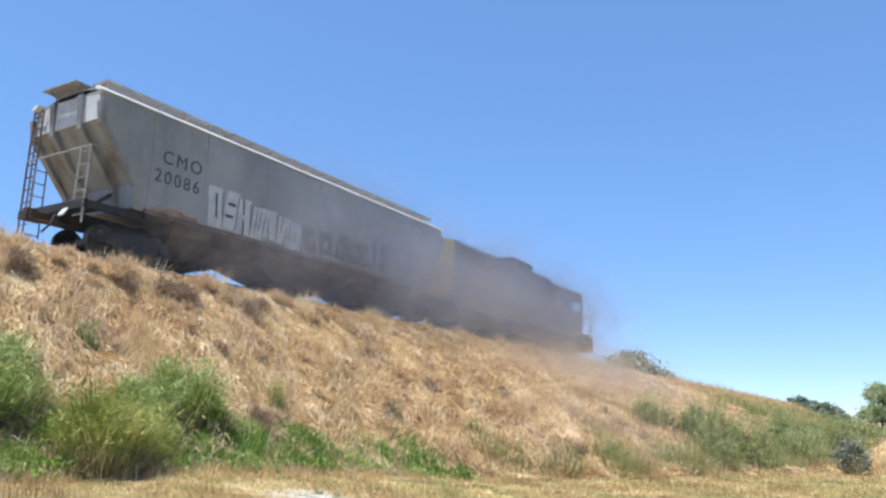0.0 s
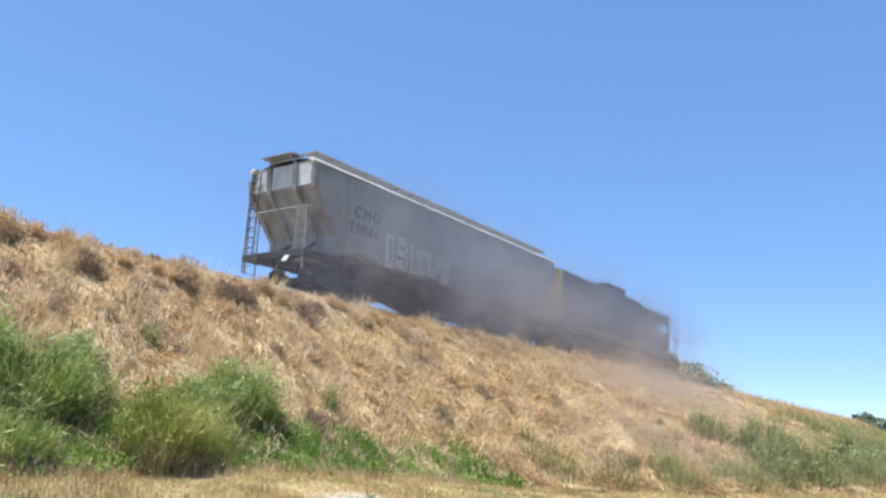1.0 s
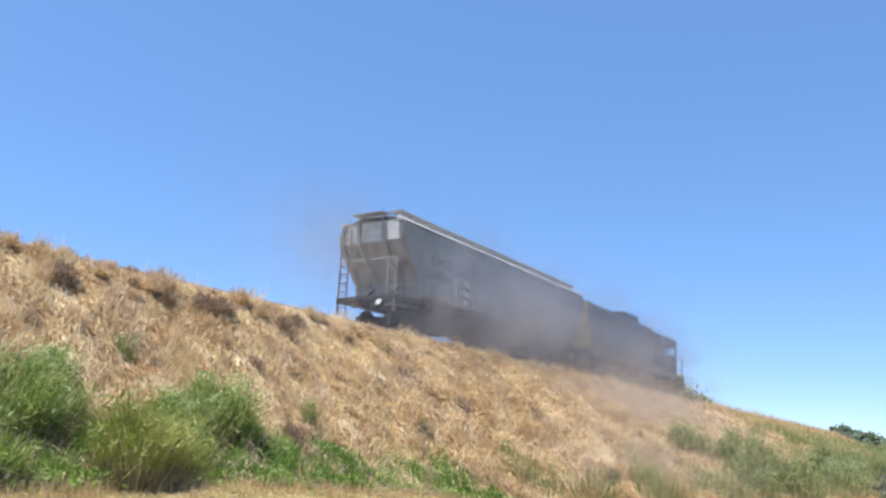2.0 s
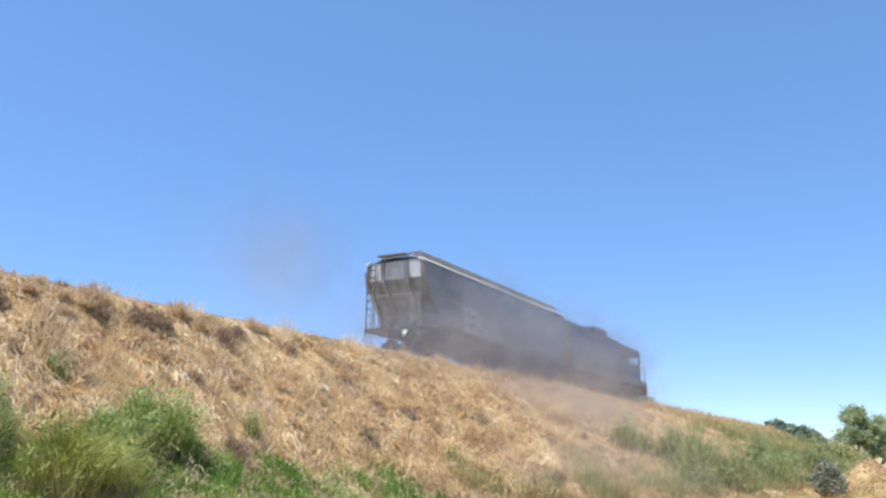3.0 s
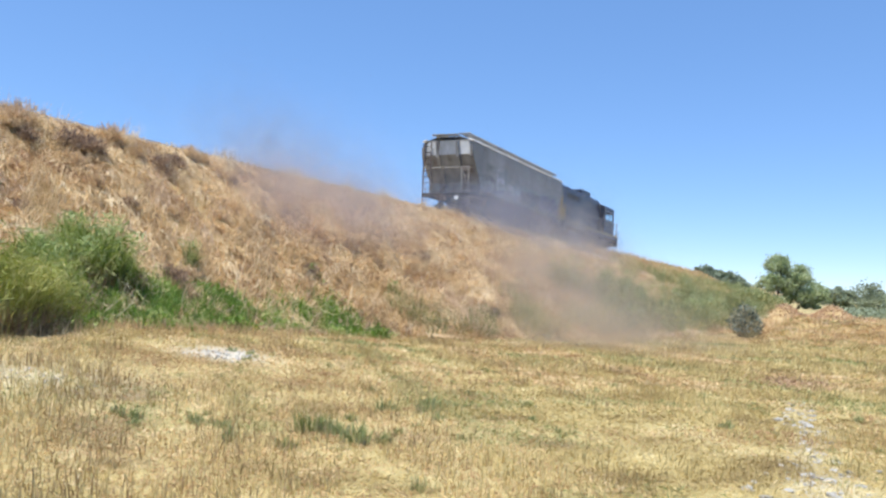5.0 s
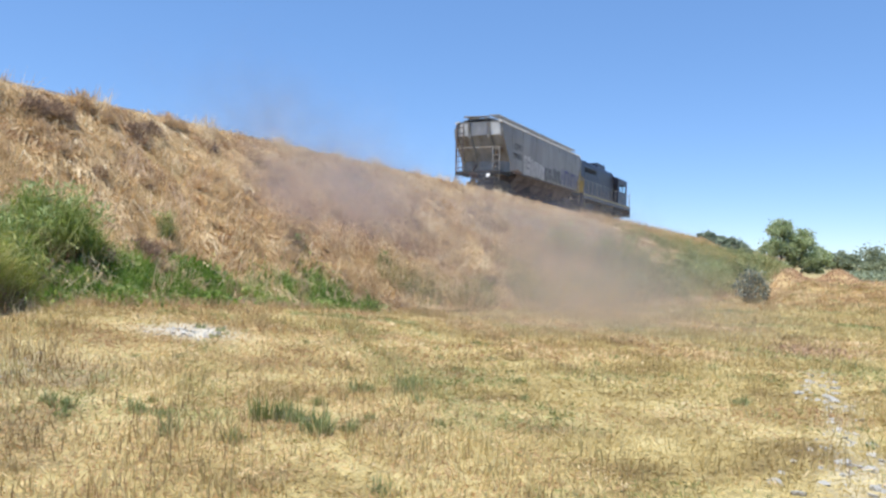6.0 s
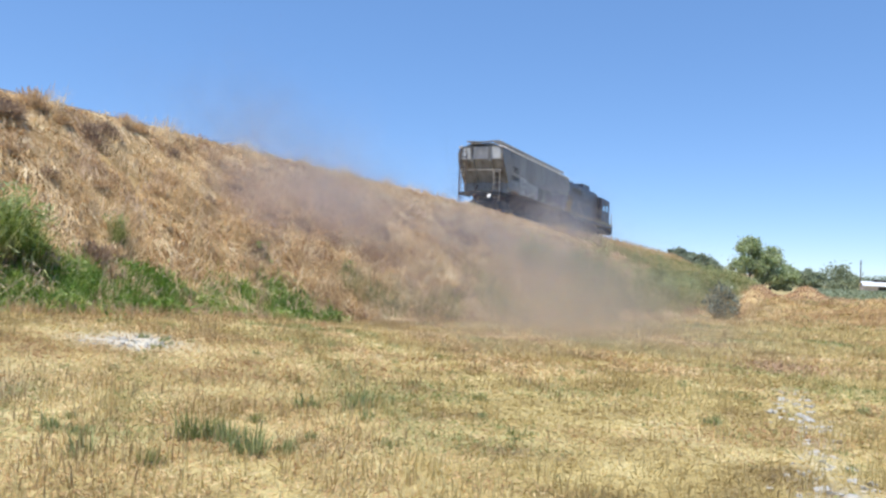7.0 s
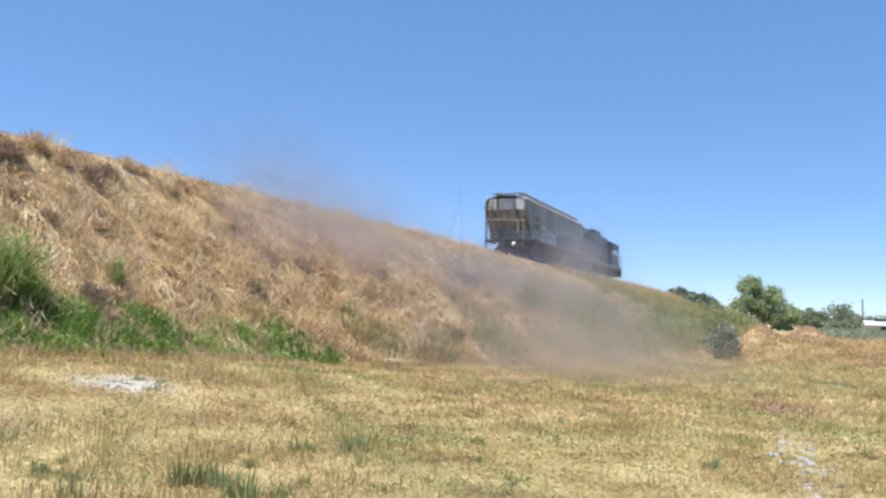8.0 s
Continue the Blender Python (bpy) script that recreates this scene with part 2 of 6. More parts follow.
def dust_haze(name, colour, strength):
    """Thin airborne dust: sheets that thin out to nothing at their rims and are torn by noise."""
    m = bpy.data.materials.new(name)
    m.use_nodes = True
    nt = m.node_tree
    for node in list(nt.nodes):
        if node.bl_idname != "ShaderNodeOutputMaterial":
            nt.nodes.remove(node)
    uv = nt.nodes.new("ShaderNodeUVMap")
    sub = nt.nodes.new("ShaderNodeVectorMath")
    sub.operation = "SUBTRACT"
    sub.inputs[1].default_value = (0.5, 0.5, 0)
    nt.links.new(uv.outputs[0], sub.inputs[0])
    length = nt.nodes.new("ShaderNodeVectorMath")
    length.operation = "LENGTH"
    nt.links.new(sub.outputs[0], length.inputs[0])
    fade = nt.nodes.new("ShaderNodeMapRange")
    fade.interpolation_type = "SMOOTHERSTEP"
    fade.inputs[1].default_value, fade.inputs[2].default_value, fade.inputs[3].default_value, fade.inputs[4].default_value = 0.0, 0.495, 1.0, 0.0
    nt.links.new(length.outputs["Value"], fade.inputs[0])
    tc = nt.nodes.new("ShaderNodeTexCoord")
    nz = nt.nodes.new("ShaderNodeTexNoise")
    nz.inputs["Scale"].default_value, nz.inputs["Detail"].default_value, nz.inputs["Roughness"].default_value = 0.55, 4, 0.55
    nt.links.new(tc.outputs["Object"], nz.inputs["Vector"])
    torn = nt.nodes.new("ShaderNodeMapRange")
    torn.inputs[1].default_value, torn.inputs[2].default_value, torn.inputs[3].default_value, torn.inputs[4].default_value = 0.28, 0.68, 0.15, 1.0
    nt.links.new(nz.outputs[0], torn.inputs[0])
    mul = nt.nodes.new("ShaderNodeMath")
    mul.operation = "MULTIPLY"
    nt.links.new(fade.outputs[0], mul.inputs[0])
    nt.links.new(torn.outputs[0], mul.inputs[1])
    amount = nt.nodes.new("ShaderNodeMath")
    amount.operation = "MULTIPLY"
    amount.inputs[1].default_value = strength
    nt.links.new(mul.outputs[0], amount.inputs[0])
    clear, lit, glow = nt.nodes.new("ShaderNodeBsdfTransparent"), nt.nodes.new("ShaderNodeBsdfDiffuse"), nt.nodes.new("ShaderNodeBsdfTranslucent")
    lit.inputs[0].default_value = glow.inputs[0].default_value = (*colour, 1)
    body, mix = nt.nodes.new("ShaderNodeMixShader"), nt.nodes.new("ShaderNodeMixShader")
    nt.links.new(lit.outputs[0], body.inputs[1])
    nt.links.new(glow.outputs[0], body.inputs[2])
    nt.links.new(amount.outputs[0], mix.inputs[0])
    nt.links.new(clear.outputs[0], mix.inputs[1])
    nt.links.new(body.outputs[0], mix.inputs[2])
    nt.links.new(mix.outputs[0], nt.nodes["Material Output"].inputs[0])
    return m


DUST_GREY = dust_haze("grey_brown_dust", (0.60, 0.56, 0.54), 0.08)
DUST_COOL = dust_haze("cool_grey_dust", (0.57, 0.56, 0.58), 0.055)
DUST_TAN = dust_haze("tan_dust", (0.80, 0.67, 0.52), 0.10)
DUST_MAUVE = dust_haze("mauve_brown_dust", (0.84, 0.70, 0.62), 0.10)
DUST_THIN = dust_haze("thin_smoke", (0.62, 0.57, 0.52), 0.07)
DUST_SMOKE = dust_haze("blue_diesel_smoke", (0.49, 0.505, 0.565), 0.14)

# ---- mesh helpers ----


def part(name, bm, material, parent=None, label=""):
    """One mesh object from a bmesh, under its thing."""
    me = bpy.data.meshes.new(name)
    bm.to_mesh(me)
    bm.free()
    me.materials.append(material)
    ob = new(name, me)
    ob.parent = parent
    if label:
        ob["label"] = label
    return ob


def from_arrays(name, verts, faces, material, parent=None, smooth=False):
    me = bpy.data.meshes.new(name)
    verts, faces = np.asarray(verts, dtype=np.float32), np.asarray(faces, dtype=np.int32)
    k = faces.shape[1]
    me.vertices.add(len(verts))
    me.vertices.foreach_set("co", verts.ravel())
    me.loops.add(faces.size)
    me.loops.foreach_set("vertex_index", faces.ravel())
    me.polygons.add(len(faces))
    me.polygons.foreach_set("loop_start", np.arange(0, faces.size, k, dtype=np.int32))
    me.polygons.foreach_set("use_smooth", np.full(len(faces), smooth, dtype=bool))
    me.update(calc_edges=True)
    me.materials.append(material)
    ob = new(name, me)
    ob.parent = parent
    return ob


def box(bm, x0, x1, y0, y1, z0, z1, bevel=0.0):
    m = Matrix.LocRotScale(((x0 + x1) / 2, (y0 + y1) / 2, (z0 + z1) / 2), None, (abs(x1 - x0), abs(y1 - y0), abs(z1 - z0)))
    vs = bmesh.ops.create_cube(bm, size=1.0, matrix=m)["verts"]
    if bevel:
        es = list({e for v in vs for e in v.link_edges})
        bmesh.ops.bevel(bm, geom=es, offset=bevel, segments=2, affect="EDGES", profile=0.6)
    return vs


def rod(bm, a, b, r0, r1=None, n=6):
    a, b = Vector(a), Vector(b)
    turn = (b - a).to_track_quat("Z", "Y").to_matrix().to_4x4()
    m = Matrix.Translation((a + b) / 2) @ turn
    return bmesh.ops.create_cone(bm, cap_ends=True, segments=n, radius1=r0, radius2=r0 if r1 is None else r1, depth=(b - a).length, matrix=m)["verts"]


def prism(bm, outline, axis, lo, hi):
    """Extrude a closed outline of (u, v) along an axis: 'x' takes (y, z), 'y' takes (x, z)."""
    def at(u, v, w):
        return (w, u, v) if axis == "x" else (u, w, v)
    a = [bm.verts.new(at(u, v, lo)) for u, v in outline]
    b = [bm.verts.new(at(u, v, hi)) for u, v in outline]
    fs = [bm.faces.new(a), bm.faces.new(b)]
    n = len(a)
    for i in range(n):
        fs.append(bm.faces.new((a[i], a[(i + 1) % n], b[(i + 1) % n], b[i])))
    bmesh.ops.recalc_face_normals(bm, faces=fs)
    return fs


def thing(name, label, category, group="", at=(0, 0, 0)):
    ob = new(name)
    ob.location = at
    return tagged(ob, label, category, group)


def smooth(a, b, v):
    t = np.clip((v - a) / (b - a), 0, 1)
    return t * t * (3 - 2 * t)

# ---- the land: field, embankment, mounds, one sheet to the horizon ----
TRACK_X, RAIL_TOP = -19.49, 5.60
CREST_X, CREST_Z = -16.9, 5.09


def wave(x, y, f, s):
    return (np.sin(x * f + s) * np.cos(y * f * 1.13 + s * 1.7) + np.sin(x * f * 2.3 + y * f * 1.9 + s * 2.1) * 0.5 + np.cos(y * f * 2.9 - x * f * 1.3 + s) * 0.35) / 1.85


def toe_x(y):
    return np.interp(y, [-40, 12, 17, 20, 23, 27, 31, 40, 90, 160, 300], [-11.2, -11.2, -10.8, -8.6, -6.7, -5.0, -3.9, -3.2, -3.2, -7.0, -10.0])


def field_z(x, y):
    z = 0.5 * smooth(-4.5, -11.0, x) * (1 - smooth(9, 19, y)) + 0.035 * wave(x, y, 0.9, 0.4)
    east = smooth(-2.6, -0.6, x)
    z = z + east * 0.58 * np.exp(-((y - 36 - 0.12 * x) / 4.2) ** 2) * (1 + 0.6 * wave(x, y, 0.8, 2) + 0.25 * wave(x, y, 2.1, 1))
    heaps = 1.12 * np.exp(-((x + 2.1) / 1.1) ** 2) + 1.12 * np.exp(-((x - 1.0) / 1.25) ** 2) + 0.6 * np.exp(-((x - 5.5) / 1.5) ** 2)
    z = z + np.maximum(heaps, 0.42 * smooth(-3, -0.5, x)) * np.exp(-((y - 60) / 5.0) ** 2) * (1 + 0.12 * wave(x, y, 1.5, 5))
    return z


def land_z(x, y):
    x, y = np.asarray(x, float), np.asarray(y, float)
    base = field_z(x, y)
    tx = toe_x(y)
    u = np.clip((tx - x) / (tx - CREST_X), 0, 1)
    shape = 0.86 * u + 0.14 * u * u
    lump = 0.16 * wave(x, y, 1.1, 1.0) + 0.11 * wave(x, y, 2.7, 3.0) + 0.06 * wave(x, y, 5.3, 0.7)
    z = base * (1 - u) + CREST_Z * shape + lump * np.clip(4 * u * (1 - u), 0, 1) * 1.2
    z = np.where(u >= 1, CREST_Z, z)
    top = 0.4 * (1 - smooth(1.35, 2.1, np.abs(x - TRACK_X)))
    z = np.where(u >= 1, z + top, z)
    back = 2 * TRACK_X - CREST_X
    v = np.clip((back - x) / 9.0, 0, 1)
    return np.where(x < back, CREST_Z * (1 - v), z)


def bare(x, y):
    """Places where the field's grass is worn away."""
    a = np.exp(-(((x + 8.15) / 0.62) ** 4 + ((y - 9.4) / 0.62) ** 4)) * (0.8 + 0.35 * wave(x, y, 4.0, 1.0))
    b = np.exp(-(((x + 7.9) / 1.2) ** 2 + ((y - 6.0) / 0.9) ** 2))
    lane = np.interp(y, [6, 7.7, 9.1, 11.7, 14], [0.2, 0.11, 0.02, -0.19, -0.3]) + 0.04 * np.sin(y * 3.3)
    c = np.exp(-((x - lane) / np.interp(y, [7.0, 9.0], [0.3, 0.13])) ** 2) * smooth(4.5, 6, y) * (1 - smooth(12, 14.5, y))
    return np.maximum.reduce([0.95 * a, 0.4 * b, 0.38 * c])


def spaced(parts):
    return np.concatenate([np.arange(a, b, s) for a, b, s in parts])


def build_ground():
    xs = spaced([(-2600, -300, 230), (-300, -60, 24), (-60, -30, 3), (-30, -21.6, 0.9), (-21.6, 4, 0.3), (4, 14, 0.6), (14, 40, 2), (40, 300, 20), (300, 2601, 230)])
    ys = spaced([(-1500, -100, 140), (-100, -10, 9), (-10, 1, 1), (1, 45, 0.3), (45, 90, 0.9), (90, 200, 5), (200, 600, 40), (600, 4500, 260)])
    X, Y = np.meshgrid(xs, ys)
    Z = land_z(X, Y)
    nx, ny = len(xs), len(ys)
    idx = np.arange(nx * ny).reshape(ny, nx)
    faces = np.stack([idx[:-1, :-1], idx[:-1, 1:], idx[1:, 1:], idx[1:, :-1]], -1).reshape(-1, 4)
    ob = from_arrays("ground", np.stack([X, Y, Z], -1).reshape(-1, 3), faces, FIELD_SOIL, smooth=True)
    ob.data.materials.append(SLOPE_SOIL)
    ob.data.materials.append(BALLAST)
    cx, cy = X[:-1, :-1].ravel() + 0.15, Y[:-1, :-1].ravel() + 0.15
    slope = (cx < toe_x(cy) + 0.3 * wave(cx, cy, 1.5, 0)) | ((cy > 26) & (cx > -3) & (cy < 75) & (cx < 30))
    bed = np.abs(cx - TRACK_X) < 1.75
    ob.data.polygons.foreach_set("material_index", np.where(bed, 2, np.where(slope, 1, 0)).astype(np.int32))
    worn = ob.data.attributes.new("worn", "FLOAT", "POINT")
    worn.data.foreach_set("value", np.clip(bare(X, Y) * 1.2 + 0.12 * wave(X, Y, 1.4, 3.0), 0, 0.9).ravel().astype(np.float32))
    tagged(ob, "dry straw-coloured field rising into a grassy railway embankment", "ground", kind="structure")


build_ground()


def build_track():
    outline = [(-0.07, 0), (0.07, 0), (0.07, 0.012), (0.012, 0.035), (0.012, 0.125), (0.036, 0.135), (0.036, 0.165), (-0.036, 0.165), (-0.036, 0.135), (-0.012, 0.125), (-0.012, 0.035), (-0.07, 0.012)]
    for side in (-1, 1):
        bm = bmesh.new()
        prism(bm, [(TRACK_X + side * 0.753 + u, RAIL_TOP - 0.165 + v) for u, v in outline], "y", -80, 700)
        rail = part("rail", bm, RUST_STEEL)
        tagged(rail, "rusty steel rail along the top of the embankment", "rail", "rails of the track", "structure")


build_track()


def build_sleepers():
    bm = bmesh.new()
    box(bm, -1.3, 1.3, -0.11, 0.11, -0.17, 0.0, 0.012)
    me = bpy.data.meshes.new("sleeper")
    bm.to_mesh(me)
    bm.free()
    me.materials.append(SLEEPER_WOOD)
    track = tagged(new("track_bed"), "row of dark wooden sleepers set in ballast", "track", kind="structure")
    rnd = random.Random(2)
    for k in range(230):
        ob = new("sleeper", me)
        ob.parent = track
        ob.matrix_local = pose(TRACK_X + rnd.uniform(-0.03, 0.03), 4 + k * 0.55, RAIL_TOP - 0.163 + rnd.uniform(-0.008, 0.004), 0, 0, rnd.uniform(-1, 1))


build_sleepers()
# ---- covered hopper wagon ----
# wagon space: y from its rear end forwards, z over the rail


def lathe_wheel(bm, x, inward, r):
    """One railway wheel, its flange towards the middle of the track."""
    prof = [(-0.03, 0.0), (-0.03, 0.11), (0.015, 0.13), (0.025, r * 0.78), (-0.035, r * 0.83), (-0.035, r), (0.07, r), (0.085, r + 0.028), (0.105, r + 0.028), (0.105, r * 0.83), (0.06, r * 0.78), (0.06, 0.13), (0.10, 0.11), (0.10, 0.0)]
    n = 24
    rings = []
    for i in range(n):
        a = 2 * math.pi * i / n
        rings.append([bm.verts.new((x + inward * u, math.cos(a) * v, math.sin(a) * v)) for u, v in prof])
    for i in range(n):
        p, q = rings[i], rings[(i + 1) % n]
        for j in range(len(prof) - 1):
            bm.faces.new((p[j], p[j + 1], q[j + 1], q[j]))


def make_wheelset(parent, y, r):
    bm = bmesh.new()
    for s in (-1, 1):
        lathe_wheel(bm, s * 0.79, -s, r)
    rod(bm, (-1.0, 0, 0), (1.0, 0, 0), 0.085, n=10)
    for s in (-1, 1):
        for k in range(3):
            a = k * 2.094
            rod(bm, (s * 0.985, 0.05 * math.cos(a), 0.05 * math.sin(a)), (s * 1.03, 0.05 * math.cos(a), 0.05 * math.sin(a)), 0.016)
    bmesh.ops.recalc_face_normals(bm, faces=bm.faces)
    ob = part("wheelset", bm, WHEEL_STEEL, parent, "worn steel wheels on an axle")
    ob.location = (0, y, r)
    return ob


def make_bogie(parent, yc, base, r, big=False):
    """Two cast side frames with springs, a bolster between them and journal boxes."""
    bm = bmesh.new()
    h = base / 2
    for s in (-1, 1):
        x = s * 1.02
        out = [(-h - 0.26, r + 0.10), (-h - 0.2, r + 0.2), (-h * 0.5, r + 0.34), (h * 0.5, r + 0.34), (h + 0.2, r + 0.2), (h + 0.26, r + 0.10), (h + 0.24, r - 0.10), (h - 0.1, r - 0.12),
               (h * 0.42, r - 0.24), (-h * 0.42, r - 0.24), (-h + 0.1, r - 0.12), (-h - 0.24, r - 0.10)]
        prism(bm, [(yc + u, v) for u, v in out], "x", x - 0.09, x + 0.09)
        for e in (-1, 1):
            rod(bm, (x + s * 0.07, yc + e * h, r), (x + s * 0.16, yc + e * h, r), 0.13, n=12)
        for e in (-0.17, 0, 0.17):
            for k in range(4):
                zc = r - 0.17 + k * 0.07
                rod(bm, (x + s * 0.05, yc + e, zc), (x + s * 0.05, yc + e, zc + 0.04), 0.075, n=8)
    box(bm, -1.0, 1.0, yc - 0.2, yc + 0.2, r - 0.05, r + 0.3, 0.03)
    for e in (-1, 1):
        box(bm, -0.9, 0.9, yc + e * (h - r - 0.14) - 0.04, yc + e * (h - r - 0.14) + 0.04, r - 0.08, r + 0.06)
    return part("bogie_frame", bm, GRIMY_STEEL, parent, "grimy cast steel bogie frame")


HOP_L = 17.4
SIDE = [(1.53, 4.36), (1.56, 4.28), (1.60, 4.08), (1.63, 3.75), (1.63, 3.3), (1.63, 2.7), (1.63, 2.0), (1.62, 1.55), (1.58, 1.32)]


def side_x(z):
    zs = [p[1] for p in SIDE][::-1]
    return float(np.interp(z, zs, [p[0] for p in SIDE][::-1]))


def end_y(z):
    """How far the end slope sheet lies in from the end at a height."""
    return float(np.interp(z, [1.32, 2.02, 3.40, 3.52, 4.38], [1.38, 1.36, 0.28, 0.20, 0.16]))


def make_hopper():
    car = thing("hopper_wagon", "weathered grey covered hopper railway wagon with spray-painted sides", "railway wagon")
    # body shell with sloped end sheets
    bm = bmesh.new()
    zs = sorted([p[1] for p in SIDE] + [3.52, 3.40, 2.02], reverse=True)
    rows = []
    for z in zs:
        x, ya = side_x(z), end_y(z)
        yb = HOP_L - ya
        lane = []
        for f in (0, 0.2, 0.4, 0.6, 0.8, 1.0):
            lane.append(bm.verts.new((x, ya + (yb - ya) * f, z)))
        lane += [bm.verts.new((x * 0.45, yb, z)), bm.verts.new((-x * 0.45, yb, z))]
        for f in (1.0, 0.8, 0.6, 0.4, 0.2, 0):
            lane.append(bm.verts.new((-x, ya + (yb - ya) * f, z)))
        lane += [bm.verts.new((-x * 0.45, ya, z)), bm.verts.new((x * 0.45, ya, z))]
        rows.append(lane)
    n = len(rows[0])
    for a, b in zip(rows, rows[1:]):
        for i in range(n):
            bm.faces.new((a[i], a[(i + 1) % n], b[(i + 1) % n], b[i]))
    bm.faces.new(rows[-1])
    bmesh.ops.recalc_face_normals(bm, faces=bm.faces)
    body = part("body", bm, HOPPER_PAINT, car)
    body.data.materials.append(HAZED_CREAM)
    for p in body.data.polygons:
        if abs(p.normal.y) > 0.45:
            p.material_index = 1
    # roof, gently arched
    bm = bmesh.new()
    arch = [(1.38, 4.385), (1.1, 4.45), (0.6, 4.51), (0, 4.53), (-0.6, 4.51), (-1.1, 4.45), (-1.38, 4.385), (-1.38, 4.34), (1.38, 4.34)]
    prism(bm, arch, "y", 0.24, HOP_L - 0.24)
    part("roof", bm, GALV, car, "weathered metal roof")
    # pale flange under the roof edge, along both sides
    for s in (-1, 1):
        bm = bmesh.new()
        prism(bm, [(s * 1.34, 4.405), (s * 1.47, 4.40), (s * 1.62, 4.29), (s * 1.62, 4.265), (s * 1.50, 4.265), (s * 1.34, 4.345)], "y", 0.0, HOP_L)
        part("eave_flange", bm, WHITE_TRIM, car, "pale painted eave flange")
    # hatch trough and running boards
    bm = bmesh.new()
    box(bm, -0.33, 0.33, 0.9, HOP_L - 0.9, 4.5, 4.62, 0.04)
    part("hatch_trough", bm, HOPPER_PAINT, car)
    for i in range(8):
        bm = bmesh.new()
        y = 1.7 + i * 2.0
        box(bm, -0.37, 0.37, y - 0.85, y + 0.85, 4.62, 4.66, 0.015)
        rod(bm, (-0.4, y, 4.68), (0.4, y, 4.68), 0.02)
        part("hatch_cover", bm, GALV, car)
    for s in (-1, 1):
        bm = bmesh.new()
        x0, x1 = s * 0.5, s * 1.22
        for k in range(7):
            u = x0 + (x1 - x0) * (k + 0.5) / 7
            box(bm, u - 0.028, u + 0.028, 0.42, HOP_L - 0.42, 4.775, 4.81)
        for k in range(19):
            y = 0.46 + k * (HOP_L - 0.92) / 18
            box(bm, min(x0, x1), max(x0, x1), y - 0.025, y + 0.025, 4.735, 4.775)
            rod(bm, (s * 1.14, y, 4.75), (s * 1.14, y, 4.43), 0.02)
            rod(bm, (s * 0.54, y, 4.75), (s * 0.54, y, 4.5), 0.02)
        part("running_board", bm, GRATING, car, "slatted metal roof walkway")
    for ya in (-0.2, HOP_L - 0.32):
        bm = bmesh.new()
        for k in range(4):
            box(bm, -0.86, 0.70, ya + 0.13 * k, ya + 0.13 * k + 0.11, 4.61, 4.645)
        inner = 0.26 if ya < 1 else HOP_L - 0.26
        for x in (-0.6, 0.45):
            rod(bm, (x, ya + 0.1, 4.61), (x, inner, 4.36), 0.025)
            rod(bm, (x, ya + 0.42, 4.61), (x, inner, 4.36), 0.025)
        part("cross_walk", bm, GALV, car, "slatted walkway overhanging the roof end")
        bm = bmesh.new()
        y0 = 0.24 if ya < 1 else HOP_L - 0.29
        prism(bm, [(1.25, 4.39), (0.8, 4.56), (-0.8, 4.56), (-1.25, 4.39)], "y", y0, y0 + 0.05)
        part("roof_end_plate", bm, HAZED_CREAM, car, "pale plate closing the roof end")
    # pale upper end panels between the ribs, both ends
    for e in (0, 1):
        def yy(v):
            return v if e == 0 else HOP_L - v
        for out in ([(-1.52, 3.5), (-0.72, 3.5), (-0.72, 4.28), (-1.26, 4.22), (-1.44, 4.06), (-1.52, 3.8)], [(-0.56, 3.5), (0.56, 3.5), (0.56, 4.32), (-0.56, 4.32)], [(0.72, 3.5), (1.52, 3.5), (1.52, 3.8), (1.44, 4.06), (1.26, 4.22), (0.72, 4.28)]):
            bm = bmesh.new()
            prism(bm, out, "y", min(yy(0.13), yy(0.19)), max(yy(0.13), yy(0.19)))
            part("end_panel", bm, PALE_PANEL, car, "white end panel greyed for shade and smoke")
        for x in (-1.56, -0.64, 0.64, 1.56):
            bm = bmesh.new()
            top = 4.3 if abs(x) < 1 else 3.95
            prism(bm, [(yy(0.02), top), (yy(0.22), top), (yy(0.26), 3.42), (yy(1.40), 1.98), (yy(1.40), 1.34), (yy(1.31), 1.34), (yy(1.31), 1.94), (yy(0.12), 3.36)], "x", x - 0.10, x + 0.10)
            part("end_rib", bm, HAZED_CREAM, car)
        for x in (-0.64, 0.64):
            bm = bmesh.new()
            prism(bm, [(yy(0.50), 1.2), (yy(0.62), 1.2), (yy(1.34), 1.75), (yy(1.30), 1.86)], "x", x - 0.05, x + 0.05)
            part("end_strut", bm, HOPPER_RUST, car, "rust-streaked end strut")
        # end platform, sill and coupler
        bm = bmesh.new()
        box(bm, -1.52, 1.52, min(yy(0.0), yy(0.12)), max(yy(0.0), yy(0.12)), 1.02, 1.26, 0.015)
        part("end_sill", bm, GRIMY_STEEL, car, "grimy end sill")
        for k in range(6):
            bm = bmesh.new()
            y = 0.17 + k * 0.13
            box(bm, -1.5, 1.5, min(yy(y), yy(y + 0.09)), max(yy(y), yy(y + 0.09)), 1.215, 1.25)
            part("platform_slat", bm, GRIMY_STEEL, car)
        bm = bmesh.new()
        box(bm, -0.32, 0.32, min(yy(0.1), yy(3.0)), max(yy(0.1), yy(3.0)), 0.78, 1.16)
        part("draft_sill", bm, GRIMY_STEEL, car, "grimy draft sill")
